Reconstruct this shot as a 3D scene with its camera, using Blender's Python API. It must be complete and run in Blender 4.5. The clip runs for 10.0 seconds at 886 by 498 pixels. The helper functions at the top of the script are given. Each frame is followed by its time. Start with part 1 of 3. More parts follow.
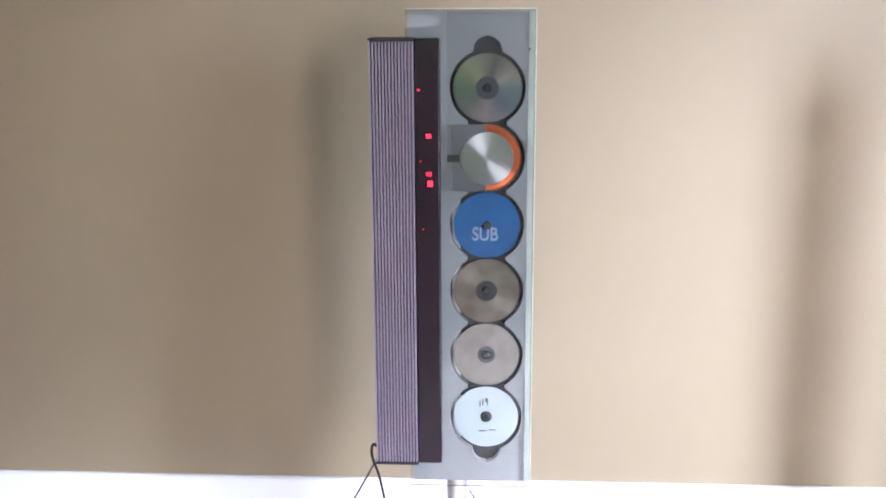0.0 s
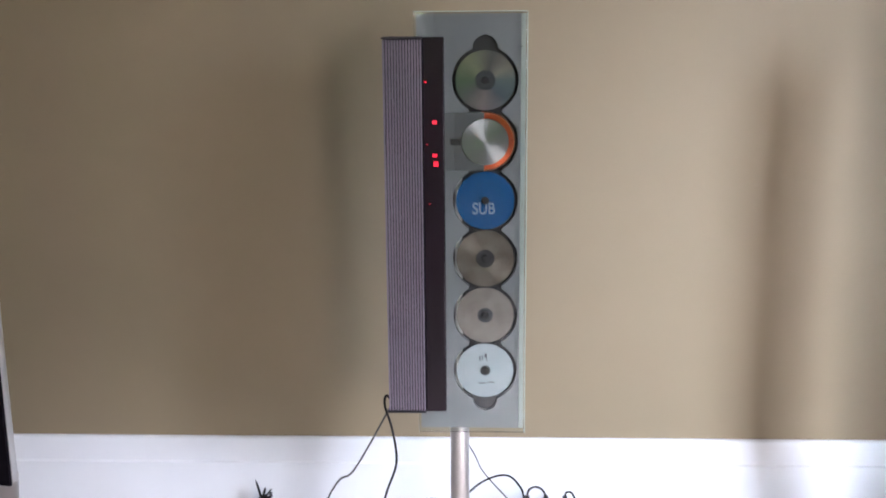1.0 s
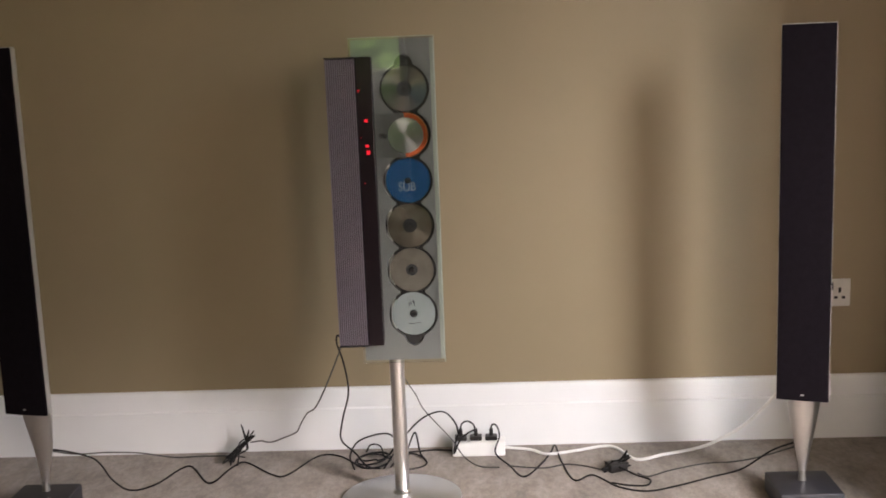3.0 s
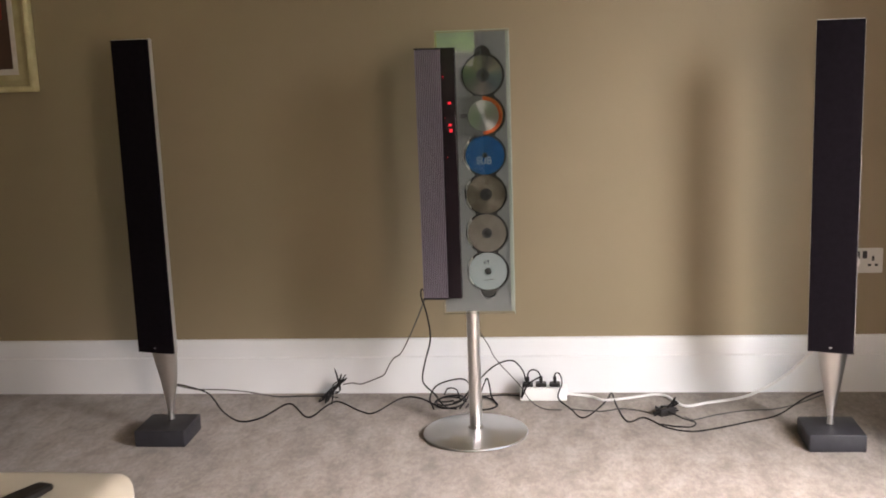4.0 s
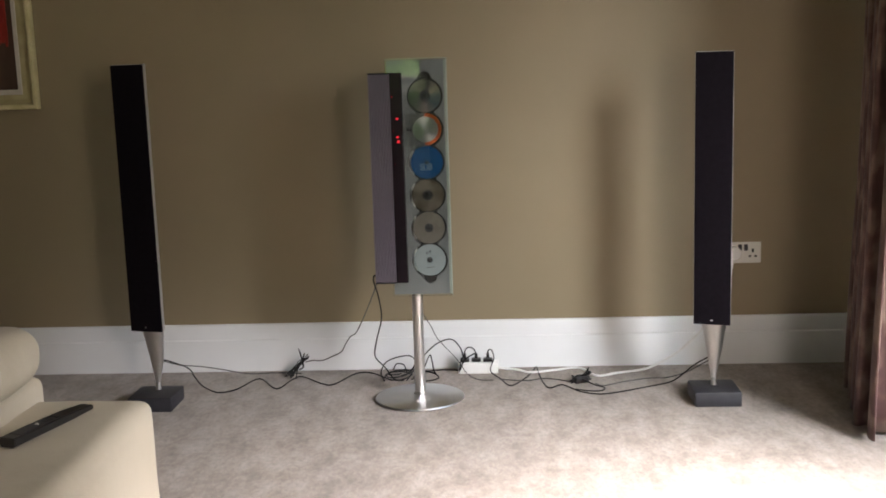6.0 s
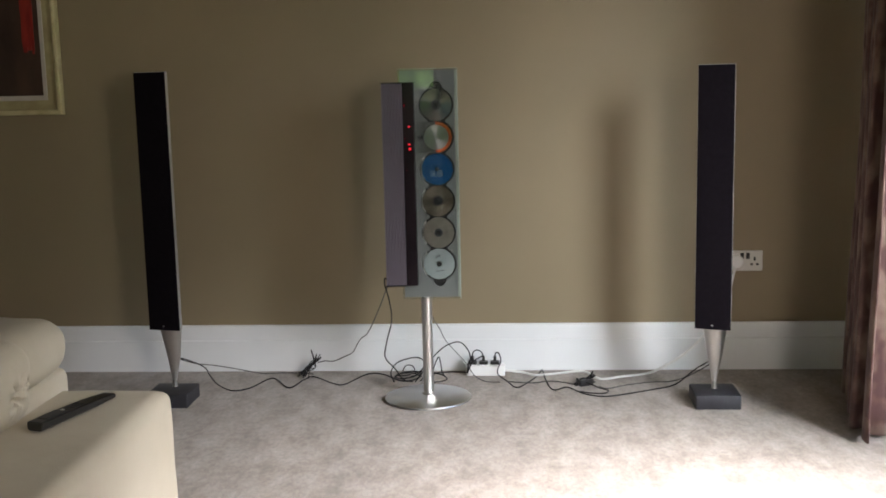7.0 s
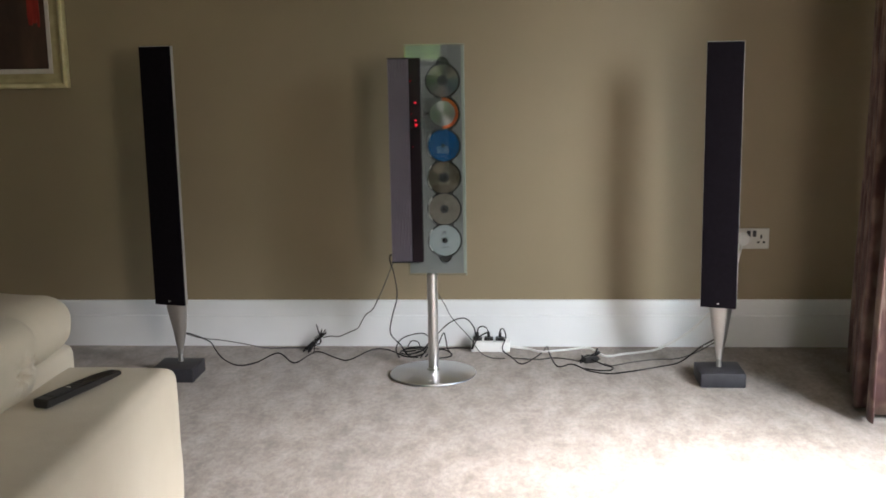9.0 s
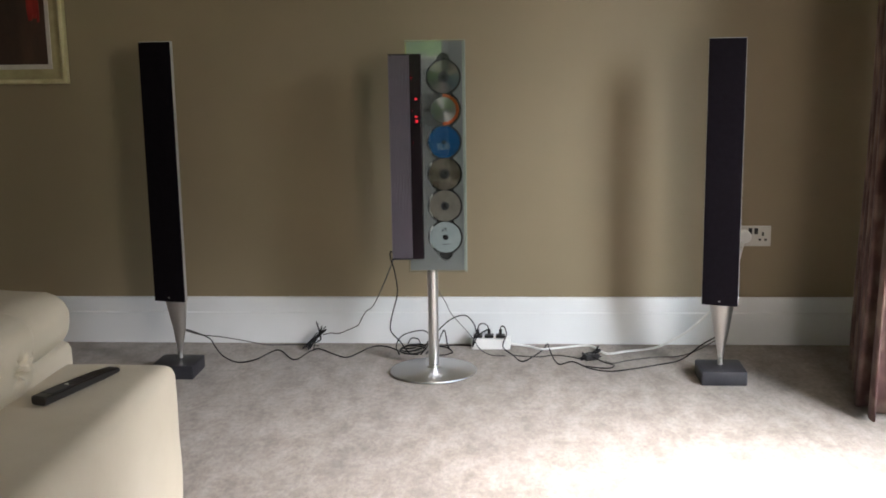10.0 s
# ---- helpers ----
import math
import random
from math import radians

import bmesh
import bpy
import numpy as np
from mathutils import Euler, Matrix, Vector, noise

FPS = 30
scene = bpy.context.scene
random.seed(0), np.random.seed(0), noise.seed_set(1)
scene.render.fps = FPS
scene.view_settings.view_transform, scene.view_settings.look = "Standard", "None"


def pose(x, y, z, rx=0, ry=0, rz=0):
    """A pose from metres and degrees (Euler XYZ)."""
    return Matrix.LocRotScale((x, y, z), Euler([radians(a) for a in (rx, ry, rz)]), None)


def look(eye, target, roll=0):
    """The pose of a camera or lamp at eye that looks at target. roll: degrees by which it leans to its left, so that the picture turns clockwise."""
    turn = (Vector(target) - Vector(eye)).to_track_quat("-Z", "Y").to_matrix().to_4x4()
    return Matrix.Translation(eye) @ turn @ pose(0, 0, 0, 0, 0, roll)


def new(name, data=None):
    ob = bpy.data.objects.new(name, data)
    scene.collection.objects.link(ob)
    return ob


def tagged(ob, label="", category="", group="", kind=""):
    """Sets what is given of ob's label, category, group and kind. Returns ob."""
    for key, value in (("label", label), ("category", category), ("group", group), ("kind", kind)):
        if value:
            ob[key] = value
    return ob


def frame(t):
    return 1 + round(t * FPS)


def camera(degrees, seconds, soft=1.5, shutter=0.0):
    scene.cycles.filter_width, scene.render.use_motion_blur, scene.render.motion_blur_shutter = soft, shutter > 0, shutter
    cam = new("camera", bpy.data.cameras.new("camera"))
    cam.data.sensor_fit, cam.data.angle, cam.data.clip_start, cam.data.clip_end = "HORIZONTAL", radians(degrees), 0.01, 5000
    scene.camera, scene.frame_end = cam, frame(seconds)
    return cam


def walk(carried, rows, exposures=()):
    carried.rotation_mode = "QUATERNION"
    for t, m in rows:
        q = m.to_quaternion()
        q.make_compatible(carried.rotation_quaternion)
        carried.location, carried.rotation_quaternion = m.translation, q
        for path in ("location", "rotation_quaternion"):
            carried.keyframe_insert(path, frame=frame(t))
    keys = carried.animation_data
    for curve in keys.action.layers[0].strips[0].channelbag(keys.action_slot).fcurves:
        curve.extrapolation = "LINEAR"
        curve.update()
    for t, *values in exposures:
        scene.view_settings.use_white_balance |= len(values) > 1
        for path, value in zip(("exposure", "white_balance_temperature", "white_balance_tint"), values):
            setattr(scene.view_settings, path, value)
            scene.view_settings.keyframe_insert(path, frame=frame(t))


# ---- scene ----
cam = camera(44.7, 10.0, soft=1.75, shutter=0.5)
PATH = [
    (0, (0.097, -2.315, 1.309), (-0.015, -0.373, 0.843), -0.3),
    (0.5, (0.145, -2.438, 1.301), (0.011, -0.488, 0.874), -1.5),
    (1, (0.069, -2.599, 1.301), (-0.011, -0.652, 0.851), -0.5),
    (1.5, (0.02, -2.755, 1.268), (0.047, -0.797, 0.870), 0.0),
    (2, (0.075, -2.945, 1.238), (0.095, -0.988, 0.823), -1.7),
    (2.2, (0.130, -2.998, 1.239), (0.083, -1.044, 0.817), -2.45),
    (3.3, (0.281, -3.439, 1.203), (0.173, -1.468, 0.884), -2.0),
    (3.5, (0.258, -3.534, 1.217), (0.062, -1.569, 0.898), -0.7),
    (4, (0.279, -3.737, 1.241), (0.071, -1.783, 0.868), -2.1),
    (4.5, (0.332, -3.93, 1.238), (0.084, -1.97, 0.927), -1.8),
    (5, (0.36, -4.093, 1.241), (0.165, -2.122, 0.963), -0.9),
    (5.5, (0.349, -4.235, 1.24), (0.22, -2.263, 0.931), -1.3),
    (6, (0.342, -4.389, 1.242), (0.23, -2.419, 0.911), -1.8),
    (6.2, (0.363, -4.419, 1.23), (0.22, -2.45, 0.906), -1.8),
    (7.3, (0.364, -4.535, 1.234), (0.234, -2.563, 0.927), -1.1),
    (7.5, (0.367, -4.537, 1.238), (0.244, -2.566, 0.917), -1.2),
    (8, (0.378, -4.521, 1.241), (0.252, -2.553, 0.908), -1.1),
    (8.5, (0.372, -4.513, 1.241), (0.227, -2.548, 0.896), -1.1),
    (9, (0.364, -4.508, 1.251), (0.217, -2.546, 0.891), -1.0),
    (9.5, (0.374, -4.5, 1.248), (0.227, -2.538, 0.888), -1.1),
    (10, (0.363, -4.493, 1.249), (0.215, -2.532, 0.883), -0.9),
]
EXPOSURES = [(0, 3.1, 5450, 24), (0.5, 2.75, 5550, 23), (1.0, 2.30, 5700, 21), (1.5, 1.87, 6100, 19), (2.0, 1.47, 6750, 20), (3.5, 1.66, 7000, 22), (4.5, 1.73, 6900, 20), (5.5, 1.53, 6850, 19), (6.2, 1.36, 6500, 15), (7.5, 1.31, 6350, 13), (10, 1.35, 6300, 13)]
walk(cam, [(t, look(eye, target, roll)) for t, eye, target, roll in PATH], EXPOSURES)

# ---- world and light ----
world = bpy.data.worlds.new("sky")
scene.world = world
world.use_nodes = True
wn = world.node_tree.nodes
sky = wn.new("ShaderNodeTexSky")
sky.sky_type = "NISHITA"
sky.sun_disc = False
sky.sun_elevation = radians(50)
sky.sun_rotation = radians(-26.6)
world.node_tree.links.new(sky.outputs[0], wn["Background"].inputs[0])
wn["Background"].inputs[1].default_value = 0.12

sun = new("sun", bpy.data.lights.new("sun", "SUN"))
sun.data.energy, sun.data.angle, sun.data.color = 5.0, radians(0.6), (1.0, 0.95, 0.88)
sun.matrix_world = look((-3, 6, 8), (0, 0, 0))


def window_light(name, where, target, wide, high, power, tint, spread):
    lamp = new(name, bpy.data.lights.new(name, "AREA"))
    lamp.data.shape, lamp.data.size, lamp.data.size_y = "RECTANGLE", wide, high
    lamp.data.energy, lamp.data.color, lamp.data.spread = power, tint, radians(spread)
    lamp.matrix_world = look(where, target)
    return lamp


# daylight through the garden door and the window beside it
window_light("door_daylight", (2.28, -2.40, 1.35), (1.10, 0.0, 0.10), 0.50, 1.5, 5.6, (0.925, 0.985, 1.01), 66)
window_light("door_lower_daylight", (2.24, -2.42, 1.15), (1.29, -2.0, 0.05), 0.6, 1.5, 33.5, (0.985, 0.98, 0.975), 65)
window_light("window_daylight", (1.845, -4.75, 1.45), (1.18, -3.72, 1.10), 1.0, 1.2, 22.5, (1.0, 0.90, 0.78), 160)


# ---- materials ----
def nodes_of(name):
    m = bpy.data.materials.new(name)
    m.use_nodes = True
    t = m.node_tree
    return m, t, t.nodes["Principled BSDF"]


def noise_node(t, scale, detail=4.0, rough=0.55, stretch=None):
    c = t.nodes.new("ShaderNodeTexCoord")
    n = t.nodes.new("ShaderNodeTexNoise")
    n.inputs["Scale"].default_value, n.inputs["Detail"].default_value, n.inputs["Roughness"].default_value = scale, detail, rough
    if stretch:
        mp = t.nodes.new("ShaderNodeMapping")
        mp.inputs["Scale"].default_value = stretch
        t.links.new(c.outputs["Object"], mp.inputs[0])
        t.links.new(mp.outputs[0], n.inputs["Vector"])
    else:
        t.links.new(c.outputs["Object"], n.inputs["Vector"])
    return n


def ramp(t, source, stops):
    r = t.nodes.new("ShaderNodeValToRGB")
    while len(r.color_ramp.elements) < len(stops):
        r.color_ramp.elements.new(0.5)
    for e, (p, c) in zip(r.color_ramp.elements, stops):
        e.position, e.color = p, (*c, 1)
    t.links.new(source, r.inputs[0])
    return r


def bump(t, b, source, strength, distance):
    n = t.nodes.new("ShaderNodeBump")
    n.inputs["Strength"].default_value, n.inputs["Distance"].default_value = strength, distance
    t.links.new(source, n.inputs["Height"])
    t.links.new(n.outputs[0], b.inputs["Normal"])
    return n


def blend(t, a, b, factor, mode="MULTIPLY"):
    m = t.nodes.new("ShaderNodeMix")
    m.data_type, m.blend_type = "RGBA", mode
    m.inputs["Factor"].default_value = factor
    t.links.new(a, m.inputs[6])
    t.links.new(b, m.inputs[7])
    return m.outputs[2]


def surface(name, dark, light, scale, rough=0.6, metal=0.0, fine=0.0, fine_scale=200.0, depth=0.001, stretch=None):
    """A base colour that drifts between two tones, with fine relief."""
    m, t, b = nodes_of(name)
    n = noise_node(t, scale, stretch=stretch)
    r = ramp(t, n.outputs[0], [(0.3, dark), (0.7, light)])
    t.links.new(r.outputs[0], b.inputs["Base Color"])
    b.inputs["Roughness"].default_value, b.inputs["Metallic"].default_value = rough, metal
    if fine:
        f = noise_node(t, fine_scale, 3.0, stretch=stretch)
        bump(t, b, f.outputs[0], fine, depth)
    return m


WALL = surface("taupe_wall_paint", (0.243, 0.191, 0.115), (0.272, 0.214, 0.131), 1.3, 0.62, fine=0.25, fine_scale=260, depth=0.0006)
CEILING = surface("ceiling_paint", (0.76, 0.75, 0.72), (0.8, 0.79, 0.77), 2.0, 0.8)
SKIRT = surface("white_gloss_paint", (0.74, 0.75, 0.75), (0.8, 0.81, 0.81), 3.0, 0.34, fine=0.1, fine_scale=60, depth=0.0006)
PLASTIC = surface("white_plastic", (0.79, 0.79, 0.77), (0.83, 0.83, 0.81), 12.0, 0.35)
STEEL_WHITE = surface("satin_socket_plate", (0.56, 0.545, 0.50), (0.64, 0.62, 0.575), 18.0, 0.3, 0.25)
BLACK = surface("black_plastic", (0.008, 0.007, 0.007), (0.015, 0.013, 0.013), 30.0, 0.42)
CABLE = surface("black_cable_rubber", (0.006, 0.0055, 0.0055), (0.012, 0.011, 0.011), 40.0, 0.6)
CABLE.node_tree.nodes["Principled BSDF"].inputs["Specular IOR Level"].default_value = 0.2
CABLE_GREY = surface("grey_cable_sleeve", (0.05, 0.047, 0.044), (0.075, 0.07, 0.066), 40.0, 0.6)
CABLE_WHITE = surface("white_cable_sleeve", (0.70, 0.69, 0.66), (0.78, 0.77, 0.75), 40.0, 0.45)
GRILLE = surface("black_speaker_cloth", (0.0040, 0.0028, 0.0042), (0.0064, 0.0045, 0.0068), 60.0, 0.9, fine=0.5, fine_scale=900, depth=0.0006)
BASE_IRON = surface("charcoal_cast_base", (0.015, 0.015, 0.019), (0.024, 0.024, 0.030), 25.0, 0.5, fine=0.3, fine_scale=500, depth=0.0005)
GRILLE.node_tree.nodes["Principled BSDF"].inputs["Specular IOR Level"].default_value = 0.1
CAVITY = surface("black_disc_tray", (0.010, 0.010, 0.012), (0.018, 0.018, 0.02), 20.0, 0.4)
PANEL = surface("pale_satin_aluminium", (0.190, 0.196, 0.196), (0.220, 0.226, 0.226), 5.0, 0.5, 0.1, fine=0.05, fine_scale=300, depth=0.0003)
RIB = surface("lilac_grey_anodised_rib", (0.165, 0.142, 0.182), (0.21, 0.182, 0.222), 7.0, 0.42, 0.35)
RIB_BACK = surface("dark_rib_backing", (0.006, 0.005, 0.007), (0.010, 0.008, 0.011), 12.0, 0.7)
GLOSS_BLACK = surface("smoked_display_window", (0.009, 0.006, 0.008), (0.015, 0.009, 0.012), 4.0, 0.22)
GLOSS_BLACK.node_tree.nodes["Principled BSDF"].inputs["Specular IOR Level"].default_value = 0.22
GILT = surface("pale_gilt_wood", (0.52, 0.45, 0.24), (0.70, 0.63, 0.38), 14.0, 0.42, 0.15, fine=0.3, fine_scale=90, depth=0.001, stretch=(1, 1, 1))
# darker gilt: the shade in the frame's hollow is put into the colour
GILT_SHADED = surface("shaded_gilt_cove", (0.36, 0.30, 0.155), (0.46, 0.40, 0.22), 18.0, 0.5, 0.15)
LINER = surface("linen_liner", (0.52, 0.48, 0.42), (0.60, 0.56, 0.50), 30.0, 0.8, fine=0.4, fine_scale=500, depth=0.0006)
WHITE_WOOD = surface("white_joinery", (0.74, 0.74, 0.72), (0.8, 0.8, 0.78), 4.0, 0.4)


def brushed(name, tone, rough, radial):
    m, t, b = nodes_of(name)
    n = noise_node(t, 9.0)
    r = ramp(t, n.outputs[0], [(0.3, tuple(c * 0.93 for c in tone)), (0.7, tone)])
    t.links.new(r.outputs[0], b.inputs["Base Color"])
    b.inputs["Metallic"].default_value, b.inputs["Roughness"].default_value = 1.0, rough
    if radial:
        g = t.nodes.new("ShaderNodeTangent")
        g.direction_type, g.axis = "RADIAL", radial
        t.links.new(g.outputs[0], b.inputs["Tangent"])
        b.inputs["Anisotropic"].default_value = 0.75
    else:
        f = noise_node(t, 60.0, 3.0, stretch=(1, 1, 0.02))
        bump(t, b, f.outputs[0], 0.08, 0.0005)
    return m


ALU = brushed("brushed_aluminium", (0.66, 0.65, 0.63), 0.32, None)
SHELL = surface("satin_silver_shell", (0.50, 0.495, 0.48), (0.58, 0.57, 0.555), 6.0, 0.40, 0.5, fine=0.06, fine_scale=200, depth=0.0004, stretch=(1, 1, 0.05))
ALU_DARK = brushed("satin_grey_aluminium", (0.46, 0.45, 0.43), 0.38, None)
ALU_SPUN = brushed("spun_aluminium", (0.62, 0.63, 0.64), 0.30, "Z")
CLAMP_ARM = surface("pale_grey_clamp_arm", (0.135, 0.138, 0.136), (0.160, 0.163, 0.160), 9.0, 0.4, 0.2)
HUB = brushed("spun_clamp_face", (0.44, 0.445, 0.45), 0.30, "Y")
CLAMP = surface("grey_clamp_plate", (0.105, 0.108, 0.106), (0.130, 0.133, 0.130), 9.0, 0.4, 0.2)
EDGE_STRIP = surface("frosted_edge_strip", (0.30, 0.325, 0.285), (0.35, 0.375, 0.33), 6.0, 0.45)
GLASS_EDGE = surface("pale_green_glass_edge", (0.36, 0.44, 0.39), (0.42, 0.50, 0.45), 30.0, 0.2)


def carpet_material():
    m, t, b = nodes_of("mottled_taupe_carpet")
    big = noise_node(t, 2.8, 4.0, 0.6, stretch=(1.0, 0.6, 1.0))
    blot = noise_node(t, 12.0, 5.0, 0.62, stretch=(1.0, 0.5, 1.0))
    mid = noise_node(t, 60.0, 4.0, 0.7, stretch=(1.0, 0.55, 1.0))
    fine = noise_node(t, 260.0, 2.0, 0.6)
    a = ramp(t, blot.outputs[0], [(0.36, (0.225, 0.179, 0.143)), (0.48, (0.300, 0.244, 0.199)), (0.56, (0.335, 0.277, 0.231)), (0.68, (0.385, 0.323, 0.273))])
    e = ramp(t, big.outputs[0], [(0.38, (0.84, 0.835, 0.83)), (0.60, (1.0, 1.0, 1.0))])
    c = ramp(t, mid.outputs[0], [(0.38, (0.74, 0.735, 0.73)), (0.60, (1.0, 1.0, 1.0))])
    d = ramp(t, fine.outputs[0], [(0.3, (0.70, 0.70, 0.70)), (0.7, (1.0, 1.0, 1.0))])
    col = blend(t, blend(t, blend(t, a.outputs[0], e.outputs[0], 1.0), c.outputs[0], 1.0), d.outputs[0], 0.9)
    t.links.new(col, b.inputs["Base Color"])
    b.inputs["Roughness"].default_value = 0.95
    b.inputs["Sheen Weight"].default_value = 0.25
    add = t.nodes.new("ShaderNodeMath")
    add.operation = "MULTIPLY_ADD"
    add.inputs[1].default_value = 3.0
    t.links.new(mid.outputs[0], add.inputs[0])
    t.links.new(fine.outputs[0], add.inputs[2])
    bump(t, b, add.outputs[0], 0.25, 0.0014)
    return m


def leather_material():
    m, t, b = nodes_of("cream_leather")
    n = noise_node(t, 4.0, 4.0)
    r = ramp(t, n.outputs[0], [(0.3, (0.51, 0.455, 0.355)), (0.7, (0.575, 0.52, 0.415))])
    t.links.new(r.outputs[0], b.inputs["Base Color"])
    b.inputs["Roughness"].default_value = 0.5
    v = t.nodes.new("ShaderNodeTexVoronoi")
    v.inputs["Scale"].default_value = 320.0
    c = t.nodes.new("ShaderNodeTexCoord")
    t.links.new(c.outputs["Object"], v.inputs["Vector"])
    w = noise_node(t, 13.0, 3.0)
    add = t.nodes.new("ShaderNodeMath")
    add.operation = "MULTIPLY_ADD"
    add.inputs[1].default_value = 5.0
    t.links.new(w.outputs[0], add.inputs[0])
    t.links.new(v.outputs[0], add.inputs[2])
    bump(t, b, add.outputs[0], 0.3, 0.0016)
    return m


def curtain_material():
    m, t, b = nodes_of("plum_leaf_pattern_curtain")
    n = noise_node(t, 11.0, 2.5, 0.5, stretch=(1.0, 1.3, 0.75))
    r = ramp(t, n.outputs[0], [(0.44, (0.075, 0.030, 0.027)), (0.50, (0.11, 0.052, 0.042)), (0.54, (0.150, 0.090, 0.070)), (0.66, (0.21, 0.142, 0.108))])
    f = noise_node(t, 420.0, 2.0)
    d = ramp(t, f.outputs[0], [(0.3, (0.78, 0.78, 0.78)), (0.7, (1.0, 1.0, 1.0))])
    t.links.new(blend(t, r.outputs[0], d.outputs[0], 1.0), b.inputs["Base Color"])
    b.inputs["Roughness"].default_value = 0.7
    b.inputs["Sheen Weight"].default_value = 0.08
    bump(t, b, f.outputs[0], 0.3, 0.001)
    return m


def painting_material():
    m, t, b = nodes_of("dark_oil_paint")
    n = noise_node(t, 3.0, 5.0, 0.6, stretch=(1.0, 1.0, 0.35))
    r = ramp(t, n.outputs[0], [(0.30, (0.015, 0.010, 0.009)), (0.5, (0.05, 0.028, 0.020)), (0.7, (0.10, 0.055, 0.035))])
    t.links.new(r.outputs[0], b.inputs["Base Color"])
    b.inputs["Roughness"].default_value = 0.45
    f = noise_node(t, 50.0, 4.0)
    bump(t, b, f.outputs[0], 0.4, 0.002)
    return m


def disc_material(name, inner, outer, metal, rough, sheen=0.0):
    m, t, b = nodes_of(name)
    n = noise_node(t, 34.0, 3.0)
    r = ramp(t, n.outputs[0], [(0.35, inner), (0.65, outer)])
    t.links.new(r.outputs[0], b.inputs["Base Color"])
    b.inputs["Metallic"].default_value, b.inputs["Roughness"].default_value = metal, rough
    if metal > 0.5:
        g = t.nodes.new("ShaderNodeTangent")
        g.direction_type, g.axis = "RADIAL", "Y"
        t.links.new(g.outputs[0], b.inputs["Tangent"])
        b.inputs["Anisotropic"].default_value = 0.8
        b.inputs["Thin Film Thickness"].default_value = sheen
    return m


def glass_material(name, tint):
    m, t, b = nodes_of(name)
    clear = t.nodes.new("ShaderNodeBsdfTransparent")
    clear.inputs[0].default_value = (*tint, 1)
    gloss = t.nodes.new("ShaderNodeBsdfGlossy")
    gloss.inputs["Roughness"].default_value = 0.0
    fres = t.nodes.new("ShaderNodeFresnel")
    fres.inputs["IOR"].default_value = 1.5
    mix = t.nodes.new("ShaderNodeMixShader")
    t.links.new(fres.outputs[0], mix.inputs[0])
    t.links.new(clear.outputs[0], mix.inputs[1])
    t.links.new(gloss.outputs[0], mix.inputs[2])
    t.links.new(mix.outputs[0], t.nodes["Material Output"].inputs["Surface"])
    return m


def glow_material(name, tint, strength):
    m, t, b = nodes_of(name)
    b.inputs["Base Color"].default_value = (0.05, 0.0, 0.0, 1)
    b.inputs["Emission Color"].default_value = (*tint, 1)
    b.inputs["Emission Strength"].default_value = strength
    return m


def painted_sheen_material():
    """The rainbow sheen on a disc's data side, painted as colours round its centre."""
    m, t, b = nodes_of("disc_with_painted_sheen")
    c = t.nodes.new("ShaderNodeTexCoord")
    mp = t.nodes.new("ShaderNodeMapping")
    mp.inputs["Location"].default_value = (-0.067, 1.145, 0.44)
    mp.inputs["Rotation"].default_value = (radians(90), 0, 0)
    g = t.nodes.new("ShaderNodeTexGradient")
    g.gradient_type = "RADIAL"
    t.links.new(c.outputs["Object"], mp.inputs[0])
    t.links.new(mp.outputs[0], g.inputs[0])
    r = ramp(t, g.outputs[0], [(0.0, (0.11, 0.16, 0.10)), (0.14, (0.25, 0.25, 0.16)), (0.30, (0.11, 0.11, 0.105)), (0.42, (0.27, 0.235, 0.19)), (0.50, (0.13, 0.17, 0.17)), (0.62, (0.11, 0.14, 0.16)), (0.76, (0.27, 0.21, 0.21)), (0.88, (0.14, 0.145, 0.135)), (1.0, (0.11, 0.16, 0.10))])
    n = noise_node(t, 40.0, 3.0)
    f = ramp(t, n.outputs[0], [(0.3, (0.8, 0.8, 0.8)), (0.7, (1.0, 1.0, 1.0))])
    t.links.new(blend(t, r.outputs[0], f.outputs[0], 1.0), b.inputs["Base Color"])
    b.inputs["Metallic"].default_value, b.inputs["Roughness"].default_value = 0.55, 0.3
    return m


CARPET = carpet_material()
LEATHER = leather_material()
CURTAIN = curtain_material()
PAINTING = painting_material()
RED_PAINT = surface("red_oil_paint", (0.20, 0.012, 0.010), (0.34, 0.03, 0.02), 16.0, 0.45, stretch=(3, 1, 0.5))
GLASS = glass_material("green_edged_glass", (0.90, 0.925, 0.912))
LED = glow_material("red_display_segment", (1.0, 0.010, 0.03), 0.34)
LED_DIM = glow_material("dim_red_display_segment", (1.0, 0.010, 0.03), 0.16)
DISC_PAINTED_SHEEN = painted_sheen_material()
DISC_COPPER = disc_material("orange_copper_disc", (0.60, 0.125, 0.05), (0.72, 0.18, 0.075), 0.85, 0.3)
RIM_HIGHLIGHT = surface("copper_rim_highlight", (0.70, 0.24, 0.11), (0.85, 0.34, 0.17), 30.0, 0.22, 0.9)
DISC_BLUE = disc_material("blue_printed_disc", (0.008, 0.075, 0.20), (0.010, 0.085, 0.225), 0.0, 0.25)
DISC_BRONZE = disc_material("bronze_grey_disc", (0.13, 0.105, 0.078), (0.20, 0.17, 0.135), 0.6, 0.32)
DISC_SILVER = disc_material("warm_silver_disc", (0.20, 0.17, 0.145), (0.26, 0.23, 0.20), 0.5, 0.34)
DISC_WHITE = disc_material("white_paper_disc", (0.31, 0.35, 0.36), (0.35, 0.385, 0.395), 0.0, 0.4)
